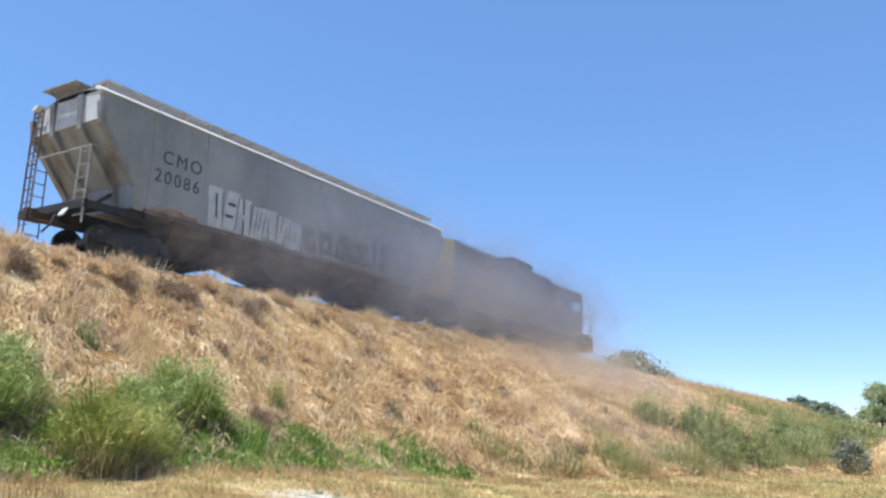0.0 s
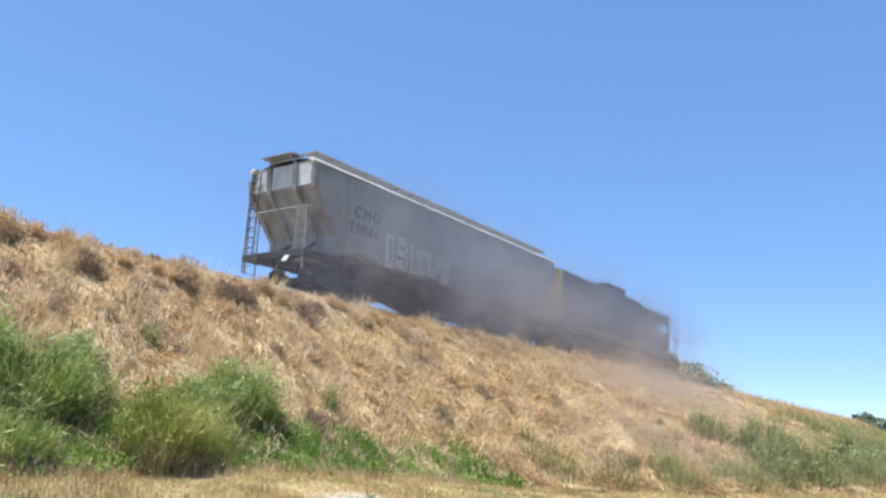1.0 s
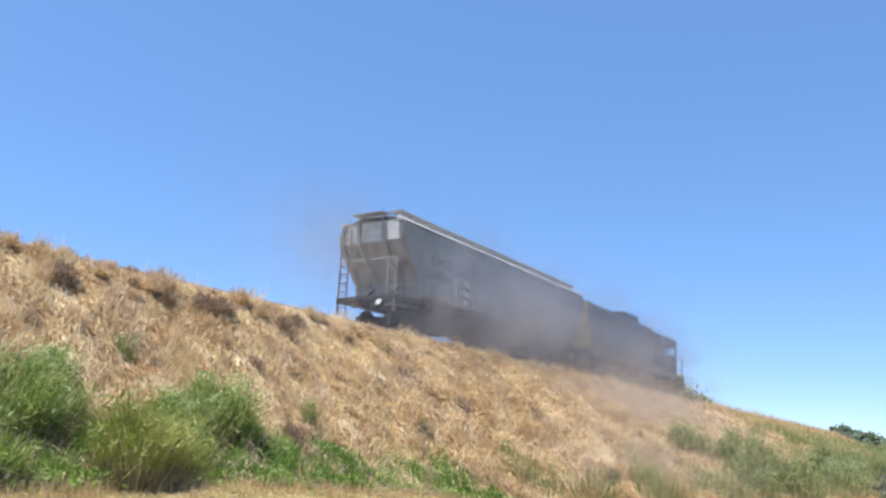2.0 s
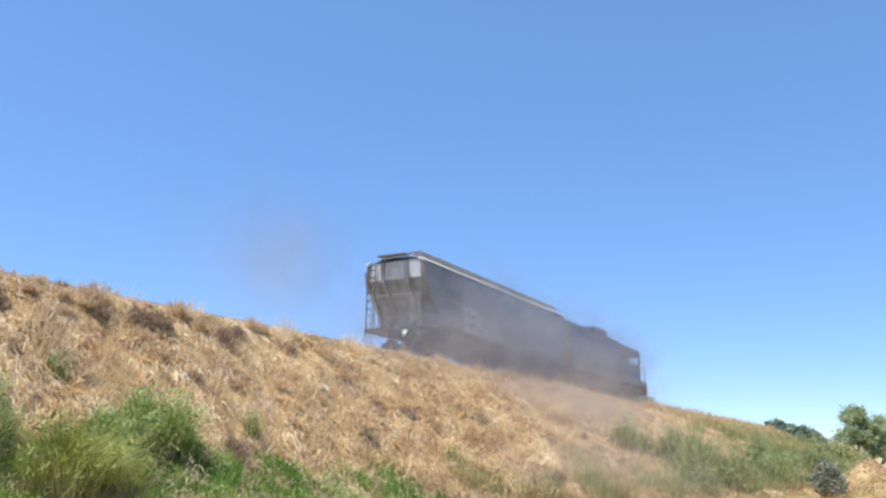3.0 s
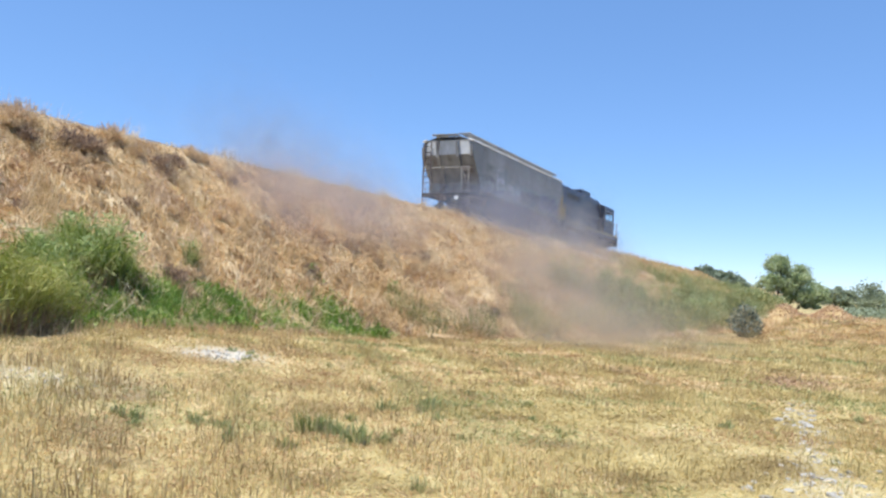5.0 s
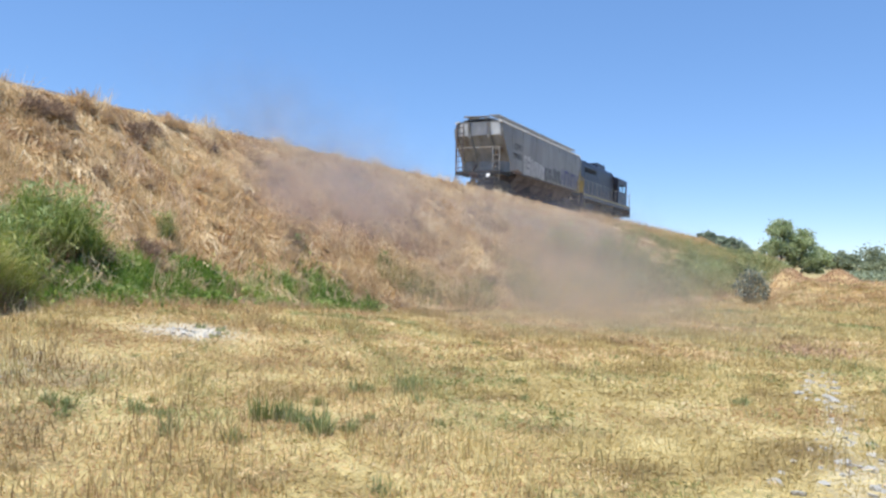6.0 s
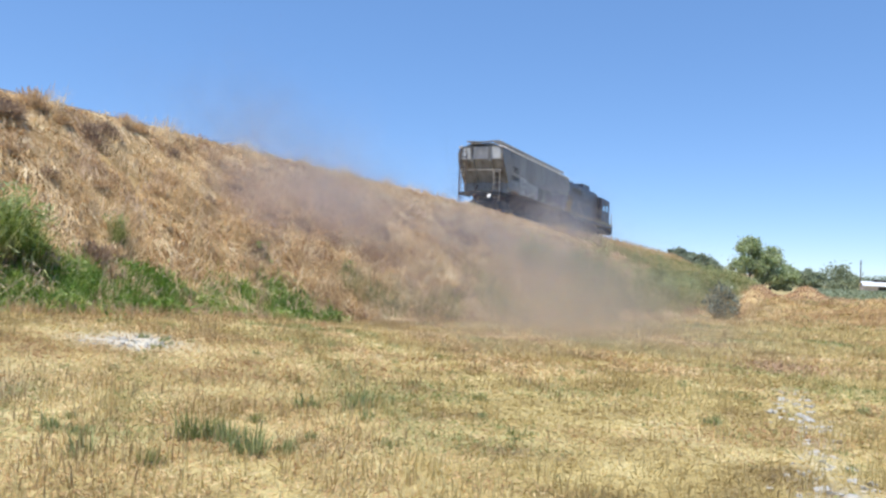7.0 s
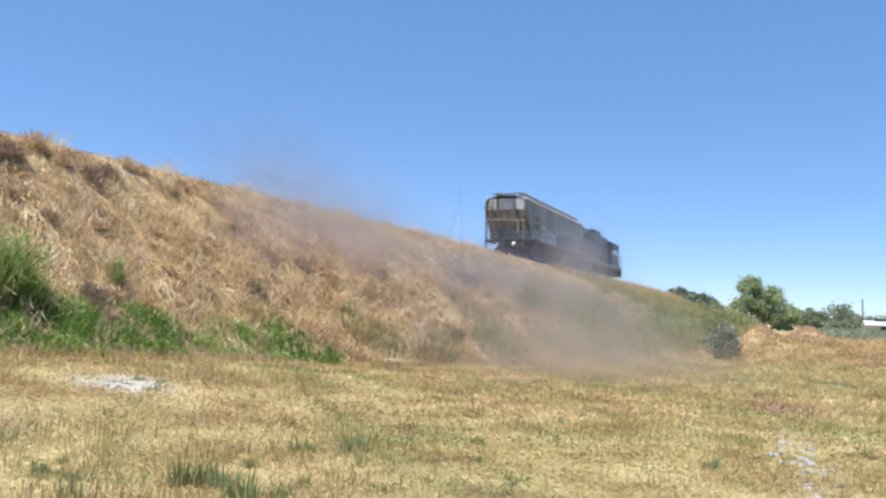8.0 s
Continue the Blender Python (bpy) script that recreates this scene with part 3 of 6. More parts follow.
        for s in (-1, 1):
            bm = bmesh.new()
            prism(bm, [(yy(0.12), 1.06), (yy(1.9), 1.06), (yy(1.9), 1.32), (yy(1.7), 1.32), (yy(0.12), 1.2)], "x", s * 1.36, s * 1.48)
            part("side_bracket", bm, GRIMY_STEEL, car)
        bm = bmesh.new()
        box(bm, -0.12, 0.12, min(yy(-0.42), yy(0.0)), max(yy(-0.42), yy(0.0)), 0.78, 0.98, 0.02)
        box(bm, -0.2, 0.05, min(yy(-0.62), yy(-0.38)), max(yy(-0.62), yy(-0.38)), 0.70, 1.06, 0.05)
        box(bm, 0.07, 0.19, min(yy(-0.58), yy(-0.38)), max(yy(-0.58), yy(-0.38)), 0.74, 1.02, 0.03)
        part("coupler", bm, RUST_STEEL, car, "rusty knuckle coupler")
        bm = bmesh.new()
        rod(bm, (0.4, yy(-0.05), 0.95), (0.55, yy(-0.25), 0.6), 0.03)
        rod(bm, (0.55, yy(-0.25), 0.6), (0.45, yy(-0.4), 0.36), 0.03)
        part("air_hose", bm, GRIMY_STEEL, car)
        bm = bmesh.new()
        prism(bm, [(yy(-0.16), 0.86), (yy(-0.12), 0.84), (yy(0.0), 1.04), (yy(-0.02), 1.07)], "x", 0.66, 0.88)
        part("marker_plate", bm, WHITE_TRIM, car, "small bright tilted plate on the end sill")
        # ladders: full-height at one corner, short at the other
        for s, top in ((-1, 4.2), (1, 2.75)):
            bm = bmesh.new()
            xa, xb = (s * 1.02, s * 1.46)
            for x in (xa, xb):
                rod(bm, (x, yy(0.03), 0.62 if x == xb else 1.25), (x, yy(0.03), top), 0.034)
            k = 0
            while 1.5 + k * 0.36 < top:
                rod(bm, (xa, yy(0.03), 1.5 + k * 0.36), (xb, yy(0.03), 1.5 + k * 0.36), 0.024)
                k += 1
            rod(bm, (xb, yy(0.03), top), (xb, yy(0.2 if s < 0 else 0.9), top), 0.017)
            rod(bm, (xa, yy(0.03), 0.85), (xb, yy(0.03), 0.85), 0.017)
            part("ladder", bm, RAIL_PAINT if s > 0 else HOPPER_RUST, car, "welded end ladder")
            if s > 0:
                continue
            bm = bmesh.new()
            top2 = 4.2
            for y in (0.25, 0.7):
                rod(bm, (s * 1.60, yy(y), 0.62), (s * 1.66, yy(y), top2), 0.022)
            k = 0
            while 0.7 + k * 0.38 < top2:
                rod(bm, (s * 1.62, yy(0.25), 0.7 + k * 0.38), (s * 1.62, yy(0.7), 0.7 + k * 0.38), 0.016)
                k += 1
            part("side_ladder", bm, HOPPER_RUST, car)
        bm = bmesh.new()
        rod(bm, (-1.46, yy(0.03), 2.72), (1.46, yy(0.03), 2.72), 0.03)
        rod(bm, (-1.0, yy(0.03), 1.25), (-1.0, yy(0.03), 2.72), 0.022)
        part("crossover_rail", bm, RAIL_PAINT, car, "pale rusty crossover rail")
    # side seams and rust skirt
    for s in (-1, 1):
        for y in (1.78, 3.72, 6.3, 8.9, 11.5, 14.1, 15.9):
            bm = bmesh.new()
            box(bm, s * 1.622, s * 1.638, y - 0.022, y + 0.022, 1.42, 4.22)
            part("side_seam", bm, HOPPER_PAINT, car)
        bm = bmesh.new()
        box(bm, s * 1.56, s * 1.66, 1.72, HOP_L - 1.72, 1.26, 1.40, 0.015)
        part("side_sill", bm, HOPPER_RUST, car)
    # three discharge hoppers, sloping in from the side sills
    for c, lo_h, up0, up1 in ((3.95, 0.95, 2.9, 6.3), (9.05, 1.15, 6.3, 11.4), (13.55, 0.95, 11.4, HOP_L - 2.2)):
        bm = bmesh.new()
        rings = []
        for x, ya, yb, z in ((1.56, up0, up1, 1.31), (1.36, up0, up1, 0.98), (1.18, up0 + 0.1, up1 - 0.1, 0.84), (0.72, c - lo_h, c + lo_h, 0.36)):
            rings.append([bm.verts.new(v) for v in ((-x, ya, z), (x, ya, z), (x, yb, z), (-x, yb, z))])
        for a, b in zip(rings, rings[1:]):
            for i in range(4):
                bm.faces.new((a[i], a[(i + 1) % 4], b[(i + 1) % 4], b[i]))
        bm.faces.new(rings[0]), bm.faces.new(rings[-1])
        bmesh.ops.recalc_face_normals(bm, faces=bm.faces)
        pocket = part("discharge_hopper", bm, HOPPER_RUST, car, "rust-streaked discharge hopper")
        bm = bmesh.new()
        box(bm, -0.78, 0.78, c - lo_h - 0.05, c + lo_h + 0.05, 0.28, 0.37, 0.02)
        rod(bm, (-0.9, c, 0.33), (0.9, c, 0.33), 0.05, n=8)
        part("outlet_gate", bm, GRIMY_STEEL, pocket, "grimy sliding outlet gate")
    # writing and spray paint on the side towards the field
    for text, y, z, size in (("CMO", 2.12, 2.86, 0.56), ("20086", 1.9, 2.27, 0.54)):
        cu = bpy.data.curves.new("lettering", "FONT")
        cu.body, cu.size, cu.extrude, cu.space_character = text, size, 0.004, 1.25
        ob = new("lettering", cu)
        ob.parent = car
        ob.matrix_local = Matrix.Translation((1.642, y, z)) @ Euler((radians(90), 0, radians(90))).to_matrix().to_4x4() @ Euler((radians(0), 0, 0)).to_matrix().to_4x4()
        cu.materials.append(STENCIL)
        ob["label"] = "black stencilled wagon lettering"
    rnd = random.Random(4)

    def tag_plate(name, y0, y1, z0, z1, material, lift, slant=0.0):
        bm = bmesh.new()
        m = 5
        lanes = []
        for k in range(m + 1):
            z = z0 + (z1 - z0) * k / m
            lanes.append((bm.verts.new((side_x(z) + lift, y0 + slant * (z - z0), z)), bm.verts.new((side_x(z) + lift, y1 + slant * (z - z0), z))))
        for a, b in zip(lanes, lanes[1:]):
            bm.faces.new((a[0], a[1], b[1], b[0]))
        bmesh.ops.recalc_face_normals(bm, faces=bm.faces)
        return part(name, bm, material, car)

    for y0, y1, z1 in ((1.95, 2.5, 1.5), (2.5, 3.1, 1.58), (3.1, 3.6, 1.52), (5.2, 6.1, 1.47)):
        tag_plate("rust_stain", y0, y1, 1.39, z1, RUST_STAIN, 0.012, -0.4)
    # pale letters with thin dark strokes: share of the width, and heights
    marks = (((0.42, 0.56, 0.25, 0.85),), ((0.3, 0.9, 0.62, 0.7), (0.15, 0.75, 0.3, 0.38)), ((0.4, 0.52, 0.55, 1.0), (0.45, 0.57, 0.0, 0.4)),
             ((0.3, 0.42, 0.3, 0.9), (0.6, 0.7, 0.3, 0.9)), ((0.35, 0.47, 0.0, 0.6),), ((0.3, 0.4, 0.4, 1.0), (0.62, 0.72, 0.0, 0.6)), ((0.42, 0.54, 0.3, 0.7),))
    y = 3.95
    for k, strokes in enumerate(marks):
        w = 0.54 + 0.16 * rnd.random()
        z0, z1 = 1.42 + 0.14 * rnd.random(), 2.62 - 0.06 * k + 0.16 * rnd.random()
        lean = 0.12 * rnd.uniform(-1, 1)
        tag_plate("spray_paint_letter", y, y + w, z0, z1, WHITE_SPRAY, 0.018 + 0.002 * (k % 2), lean)
        for u0, u1, v0, v1 in strokes:
            tag_plate("spray_paint_stroke", y + w * u0, y + w * u1, z0 + (z1 - z0) * v0, z0 + (z1 - z0) * v1, STENCIL if k < 3 else HOPPER_PAINT, 0.024, lean)
        tag_plate("spray_paint_stroke", y + w - 0.05, y + w - 0.01, z0 + 0.05, z1 - 0.1, BLUE_SPRAY, 0.0245, lean)
        y += w - 0.03
    y = 8.25
    for k in range(5):
        w = 0.55 + 0.2 * rnd.random()
        tag_plate("spray_paint_letter", y, y + w, 1.5 + 0.1 * rnd.random(), 2.2 + 0.35 * rnd.random(), BLACK_SPRAY, 0.018, 0.3 * rnd.uniform(-1, 1))
        tag_plate("spray_paint_stroke", y + w * 0.3, y + w * 0.5, 1.75, 2.1, HOPPER_PAINT, 0.024, 0.2)
        y += w + 0.1
    # violet bars: uprights with slanted and level strokes between them
    y = 12.1
    for k in range(5):
        w = 0.72 + 0.1 * rnd.random()
        z1 = 2.6 + 0.15 * rnd.random()
        tag_plate("spray_paint_stroke", y, y + 0.16, 1.55, z1, BLUE_SPRAY, 0.02, 0.05)
        if k % 2 == 0:
            tag_plate("spray_paint_stroke", y + 0.17, y + 0.33, 1.95, z1, BLUE_SPRAY, 0.024, -0.3)
            tag_plate("spray_paint_stroke", y + w - 0.18, y + w - 0.02, 1.55, z1, BLUE_SPRAY, 0.02, 0.05)
        else:
            tag_plate("spray_paint_stroke", y - 0.02, y + w - 0.04, z1 - 0.2, z1 - 0.02, BLUE_SPRAY, 0.024)
            tag_plate("spray_paint_stroke", y + w - 0.22, y + w - 0.08, 1.6, z1 - 0.2, BLUE_SPRAY, 0.02)
        y += w + 0.1
    wheels = []
    for yc in (1.95, HOP_L - 1.95):
        make_bogie(car, yc, 1.75, 0.43)
        for e in (-1, 1):
            wheels.append(make_wheelset(car, yc + e * 0.875, 0.43))
    return car, wheels


hopper, hopper_wheels = make_hopper()

# ---- locomotive, cab at the leading end ----
LOCO_L = 18.1


def make_loco():
    eng = thing("locomotive", "dark blue diesel locomotive with yellow sill stripe and yellow hood end", "locomotive")
    bm = bmesh.new()
    box(bm, -1.5, 1.5, 0.25, LOCO_L - 0.3, 1.05, 1.5, 0.03)
    for e in (0.0, LOCO_L - 0.55):
        box(bm, -1.48, 1.48, e + 0.2, e + 0.4, 0.42, 1.3, 0.03)
    part("underframe", bm, LOCO_BLUE, eng)
    for s in (-1, 1):
        bm = bmesh.new()
        box(bm, s * 1.5, s * 1.52, 0.3, LOCO_L - 0.35, 1.30, 1.47)
        part("sill_stripe", bm, SHADE_DIMMED_YELLOW, eng, "dusty yellow sill stripe, dimmed for shade")
    # long hood with rounded shoulders
    bm = bmesh.new()
    hood = [(-0.98, 1.5), (0.98, 1.5), (0.98, 4.1), (0.92, 4.33), (0.74, 4.46), (-0.74, 4.46), (-0.92, 4.33), (-0.98, 4.1)]
    prism(bm, hood, "y", 1.05, 12.5)
    part("long_hood", bm, LOCO_BLUE, eng)
    bm = bmesh.new()
    prism(bm, [(x * 1.012, z + 0.006) for x, z in hood], "y", 0.98, 1.12)
    part("hood_end", bm, SHADE_DIMMED_YELLOW, eng, "dusty yellow painted hood end, dimmed for shade")
    for s in (-1, 1):
        for k in range(10):
            bm = bmesh.new()
            y = 2.25 + k * 1.02
            box(bm, s * 0.98, s * 1.005, y, y + 0.92, 1.75, 3.4, 0.008)
            door = part("hood_door", bm, LOCO_BLUE, eng)
            bm = bmesh.new()
            rod(bm, (s * 1.02, y + 0.82, 2.4), (s * 1.02, y + 0.82, 2.62), 0.012)
            part("door_handle", bm, GALV, door)
        for k in range(3):
            bm = bmesh.new()
            y = 2.4 + k * 1.3
            for j in range(7):
                box(bm, s * 0.98, s * 1.02, y, y + 1.1, 3.5 + j * 0.06, 3.53 + j * 0.06)
            part("radiator_grille", bm, GRIMY_STEEL, eng)
    for y in (2.3, 3.9, 5.5):
        bm = bmesh.new()
        rod(bm, (0, y, 4.44), (0, y, 4.58), 0.62, 0.60, n=20)
        part("roof_fan", bm, GRIMY_STEEL, eng)
    bm = bmesh.new()
    box(bm, -0.62, 0.62, 7.8, 10.6, 4.44, 4.92, 0.05)
    part("blower_housing", bm, LOCO_BLUE, eng)
    bm = bmesh.new()
    box(bm, -0.32, 0.32, 6.7, 7.3, 4.44, 4.66, 0.03)
    part("exhaust_stack", bm, GRIMY_STEEL, eng)
    bm = bmesh.new()
    box(bm, -0.5, 0.5, 10.9, 12.2, 4.44, 4.5, 0.02)
    part("roof_hatch", bm, LOCO_BLUE, eng)
    # cab with open side windows, walls round real openings
    c0, c1, cz0, cz1, w = 12.5, 16.1, 1.5, 3.78, 1.5
    bm = bmesh.new()
    for s in (-1, 1):
        x0, x1 = s * (w - 0.06), s * w
        box(bm, x0, x1, c0, c1, cz0, 2.7)
        box(bm, x0, x1, c0, c1, 3.42, cz1)
        for ya, yb in ((c0, c0 + 0.5), (c0 + 1.75, c0 + 1.95), (c1 - 0.3, c1)):
            box(bm, x0, x1, ya, yb, 2.7, 3.42)
    for ya, yb in ((c0, c0 + 0.06), (c1 - 0.06, c1)):
        box(bm, -w + 0.06, w - 0.06, ya, yb, cz0, 2.7)
        box(bm, -w + 0.06, w - 0.06, ya, yb, 3.42, cz1)
        for xa, xb in ((-w + 0.06, -w + 0.16), (-0.62, 0.62), (w - 0.16, w - 0.06)):
            box(bm, xa, xb, ya, yb, 2.7, 3.42)
    part("cab_body", bm, LOCO_BLUE, eng)
    bm = bmesh.new()
    prism(bm, [(-w - 0.03, cz1), (w + 0.03, cz1), (w - 0.1, 3.98), (w - 0.5, 4.14), (0, 4.22), (-w + 0.5, 4.14), (-w + 0.1, 3.98)], "y", c0 - 0.05, c1 + 0.12)
    part("cab_roof", bm, LOCO_BLUE, eng)
    for s in (-1, 1):
        for ya, yb in ((c0 + 0.5, c0 + 1.75), (c0 + 1.95, c1 - 0.3)):
            bm = bmesh.new()
            box(bm, s * (w - 0.035), s * (w - 0.025), ya, yb, 2.7, 3.42)
            part("cab_window", bm, CAB_GLASS, eng, "clear cab window").visible_shadow = False
    for s in (-1, 1):
        bm = bmesh.new()
        box(bm, s * 0.62, s * (w - 0.16), c1 - 0.035, c1 - 0.025, 2.7, 3.42)
        part("windscreen", bm, CAB_GLASS, eng).visible_shadow = False
    bm = bmesh.new()
    prism(bm, [(-0.95, 1.5), (0.95, 1.5), (0.95, 2.45), (0.75, 2.66), (-0.75, 2.66), (-0.95, 2.45)], "y", c1, LOCO_L - 0.85)
    part("short_hood", bm, LOCO_BLUE, eng)
    # handrails and steps
    for s in (-1, 1):
        bm = bmesh.new()
        ys = np.linspace(0.6, 13.0, 10)
        for y in ys:
            rod(bm, (s * 1.44, y, 1.5), (s * 1.44, y, 2.62), 0.02)
        rod(bm, (s * 1.44, ys[0], 2.62), (s * 1.44, ys[-1], 2.62), 0.02)
        part("side_handrail", bm, GALV, eng)
        for y, yo in ((0.55, 0.3), (LOCO_L - 0.6, LOCO_L - 0.35)):
            bm = bmesh.new()
            rod(bm, (s * 1.42, yo, 0.75), (s * 1.42, yo, 2.75), 0.022)
            rod(bm, (s * 0.55, yo, 1.5), (s * 0.55, yo, 2.75), 0.022)
            rod(bm, (s * 1.42, yo, 2.75), (s * 0.55, yo, 2.6), 0.022)
            rod(bm, (s * 1.42, y, 1.5), (s * 1.42, y, 2.7), 0.022)
            part("end_handrail", bm, SHADE_DIMMED_YELLOW, eng, "yellow end handrail")
            bm = bmesh.new()
            for k in range(3):
                box(bm, s * 1.15, s * 1.5, y - 0.2, y + 0.2, 0.45 + k * 0.32, 0.49 + k * 0.32)
            for e in (-0.22, 0.2):
                box(bm, s * 1.14, s * 1.5, y + e, y + e + 0.02, 0.4, 1.2)
            part("step_well", bm, GRIMY_STEEL, eng)
    for s in (-1, 1):
        bm = bmesh.new()
        box(bm, s * 0.75, s * 1.46, 0.32, 0.36, 1.5, 2.45, 0.015)
        part("end_guard", bm, SHADE_DIMMED_YELLOW, eng, "bright yellow end guard plate")
    bm = bmesh.new()
    tank = [(-1.25, 1.1), (1.25, 1.1), (1.35, 0.9), (1.25, 0.45), (0.9, 0.32), (-0.9, 0.32), (-1.25, 0.45), (-1.35, 0.9)]
    prism(bm, tank, "y", 6.6, 11.2)
    part("fuel_tank", bm, GRIMY_STEEL, eng)
    for y0, sgn in ((0.25, -1), (LOCO_L - 0.35, 1)):
        bm = bmesh.new()
        box(bm, -0.13, 0.13, y0 - 0.1, y0 + sgn * 0.45, 0.76, 1.0, 0.03)
        box(bm, -0.2, 0.2, y0 + sgn * 0.35, y0 + sgn * 0.6, 0.70, 1.05, 0.05)
        part("coupler", bm, RUST_STEEL, eng)
    wheels = []
    for yc in (3.6, LOCO_L - 3.7):
        make_bogie(eng, yc, 2.75, 0.51)
        for e in (-1, 1):
            wheels.append(make_wheelset(eng, yc + e * 1.375, 0.51))
    return eng, wheels


loco, loco_wheels = make_loco()
LOCO_GAP = HOP_L + 0.95
# ---- grass, brush and trees ----
RNG = np.random.default_rng(7)


def blades(name, base, height, width, material, parent=None, lean=0.5, seg=1, way=None, rng=RNG):
    """Grass blades: thin tapering strips that bend over. base (n,3), height and width (n,)."""
    n = len(base)
    az = rng.uniform(0, 2 * np.pi, n) if way is None else way
    face = rng.uniform(0, 2 * np.pi, n)
    tilt = np.abs(rng.normal(0, lean, n)).clip(0, 1.45)
    side = np.stack([np.cos(face), np.sin(face), np.zeros(n)], 1) * (width[:, None] / 2)
    out = np.stack([np.cos(az), np.sin(az), np.zeros(n)], 1)
    up = np.array([0, 0, 1.0])
    tip = base + height[:, None] * (np.cos(tilt)[:, None] * up + np.sin(tilt)[:, None] * out)
    if seg == 1:
        v = np.stack([base - side, base + side, tip], 1).reshape(-1, 3)
        f = np.arange(3 * n).reshape(n, 3)
    else:
        mid = base + height[:, None] * 0.55 * (np.cos(tilt * 0.45)[:, None] * up + np.sin(tilt * 0.45)[:, None] * out)
        v = np.stack([base - side, base + side, mid + side * 0.8, mid - side * 0.8, tip], 1).reshape(-1, 3)
        k = np.arange(n)[:, None] * 5
        f = np.concatenate([k + np.array([[0, 1, 2]]), k + np.array([[0, 2, 3]]), k + np.array([[3, 2, 4]])], 0)
    ob = from_arrays(name, v, f, material, parent)
    return tagged(ob, kind="stuff") if parent else ob


def flecks(name, centre, size, material, parent=None, rng=RNG, flat=1.0, slim=0.45):
    """Small leaf-shaped quads turned every way."""
    n = len(centre)
    a = rng.normal(size=(n, 3)) * np.array([1, 1, flat])
    a /= np.linalg.norm(a, axis=1)[:, None]
    b = np.cross(a, rng.normal(size=(n, 3)) * np.array([flat, flat, 1]))
    b /= np.linalg.norm(b, axis=1)[:, None]
    s = np.asarray(size).reshape(-1, 1) * rng.uniform(0.6, 1.3, (n, 1))
    v = np.stack([centre - a * s, centre + b * s * slim, centre + a * s, centre - b * s * slim], 1).reshape(-1, 3)
    f = np.arange(4 * n).reshape(n, 4)
    ob = from_arrays(name, v, f, material, parent)
    return tagged(ob, kind="stuff") if parent else ob


def spread(n, x0, x1, y0, y1, rng=RNG):
    return rng.uniform(x0, x1, n), rng.uniform(y0, y1, n)


def tufts(name, x, y, r, tall, per, width, material, label, hang=0.2):
    """Grass in tufts: blades rise round each centre and fall outwards and downhill."""
    n = len(x)
    k = np.repeat(np.arange(n), per)
    m = len(k)
    a = RNG.uniform(0, 2 * np.pi, m)
    q = np.sqrt(RNG.uniform(size=m))
    bx, by = x[k] + r[k] * 0.75 * q * np.cos(a), y[k] + r[k] * 0.75 * q * np.sin(a)
    base = np.stack([bx, by, land_z(bx, by) - 0.01], 1)
    h = tall[k] * (1.1 - 0.5 * q) * RNG.uniform(0.55, 1.25, m)
    way = np.arctan2(np.sin(a) * q, np.cos(a) * q + hang) + RNG.normal(0, 0.5, m)
    ob = blades(name, base, h, width[k] * RNG.uniform(0.8, 1.4, m), material, lean=0.75, way=way)
    return tagged(ob, label, "dry grass", kind="stuff")


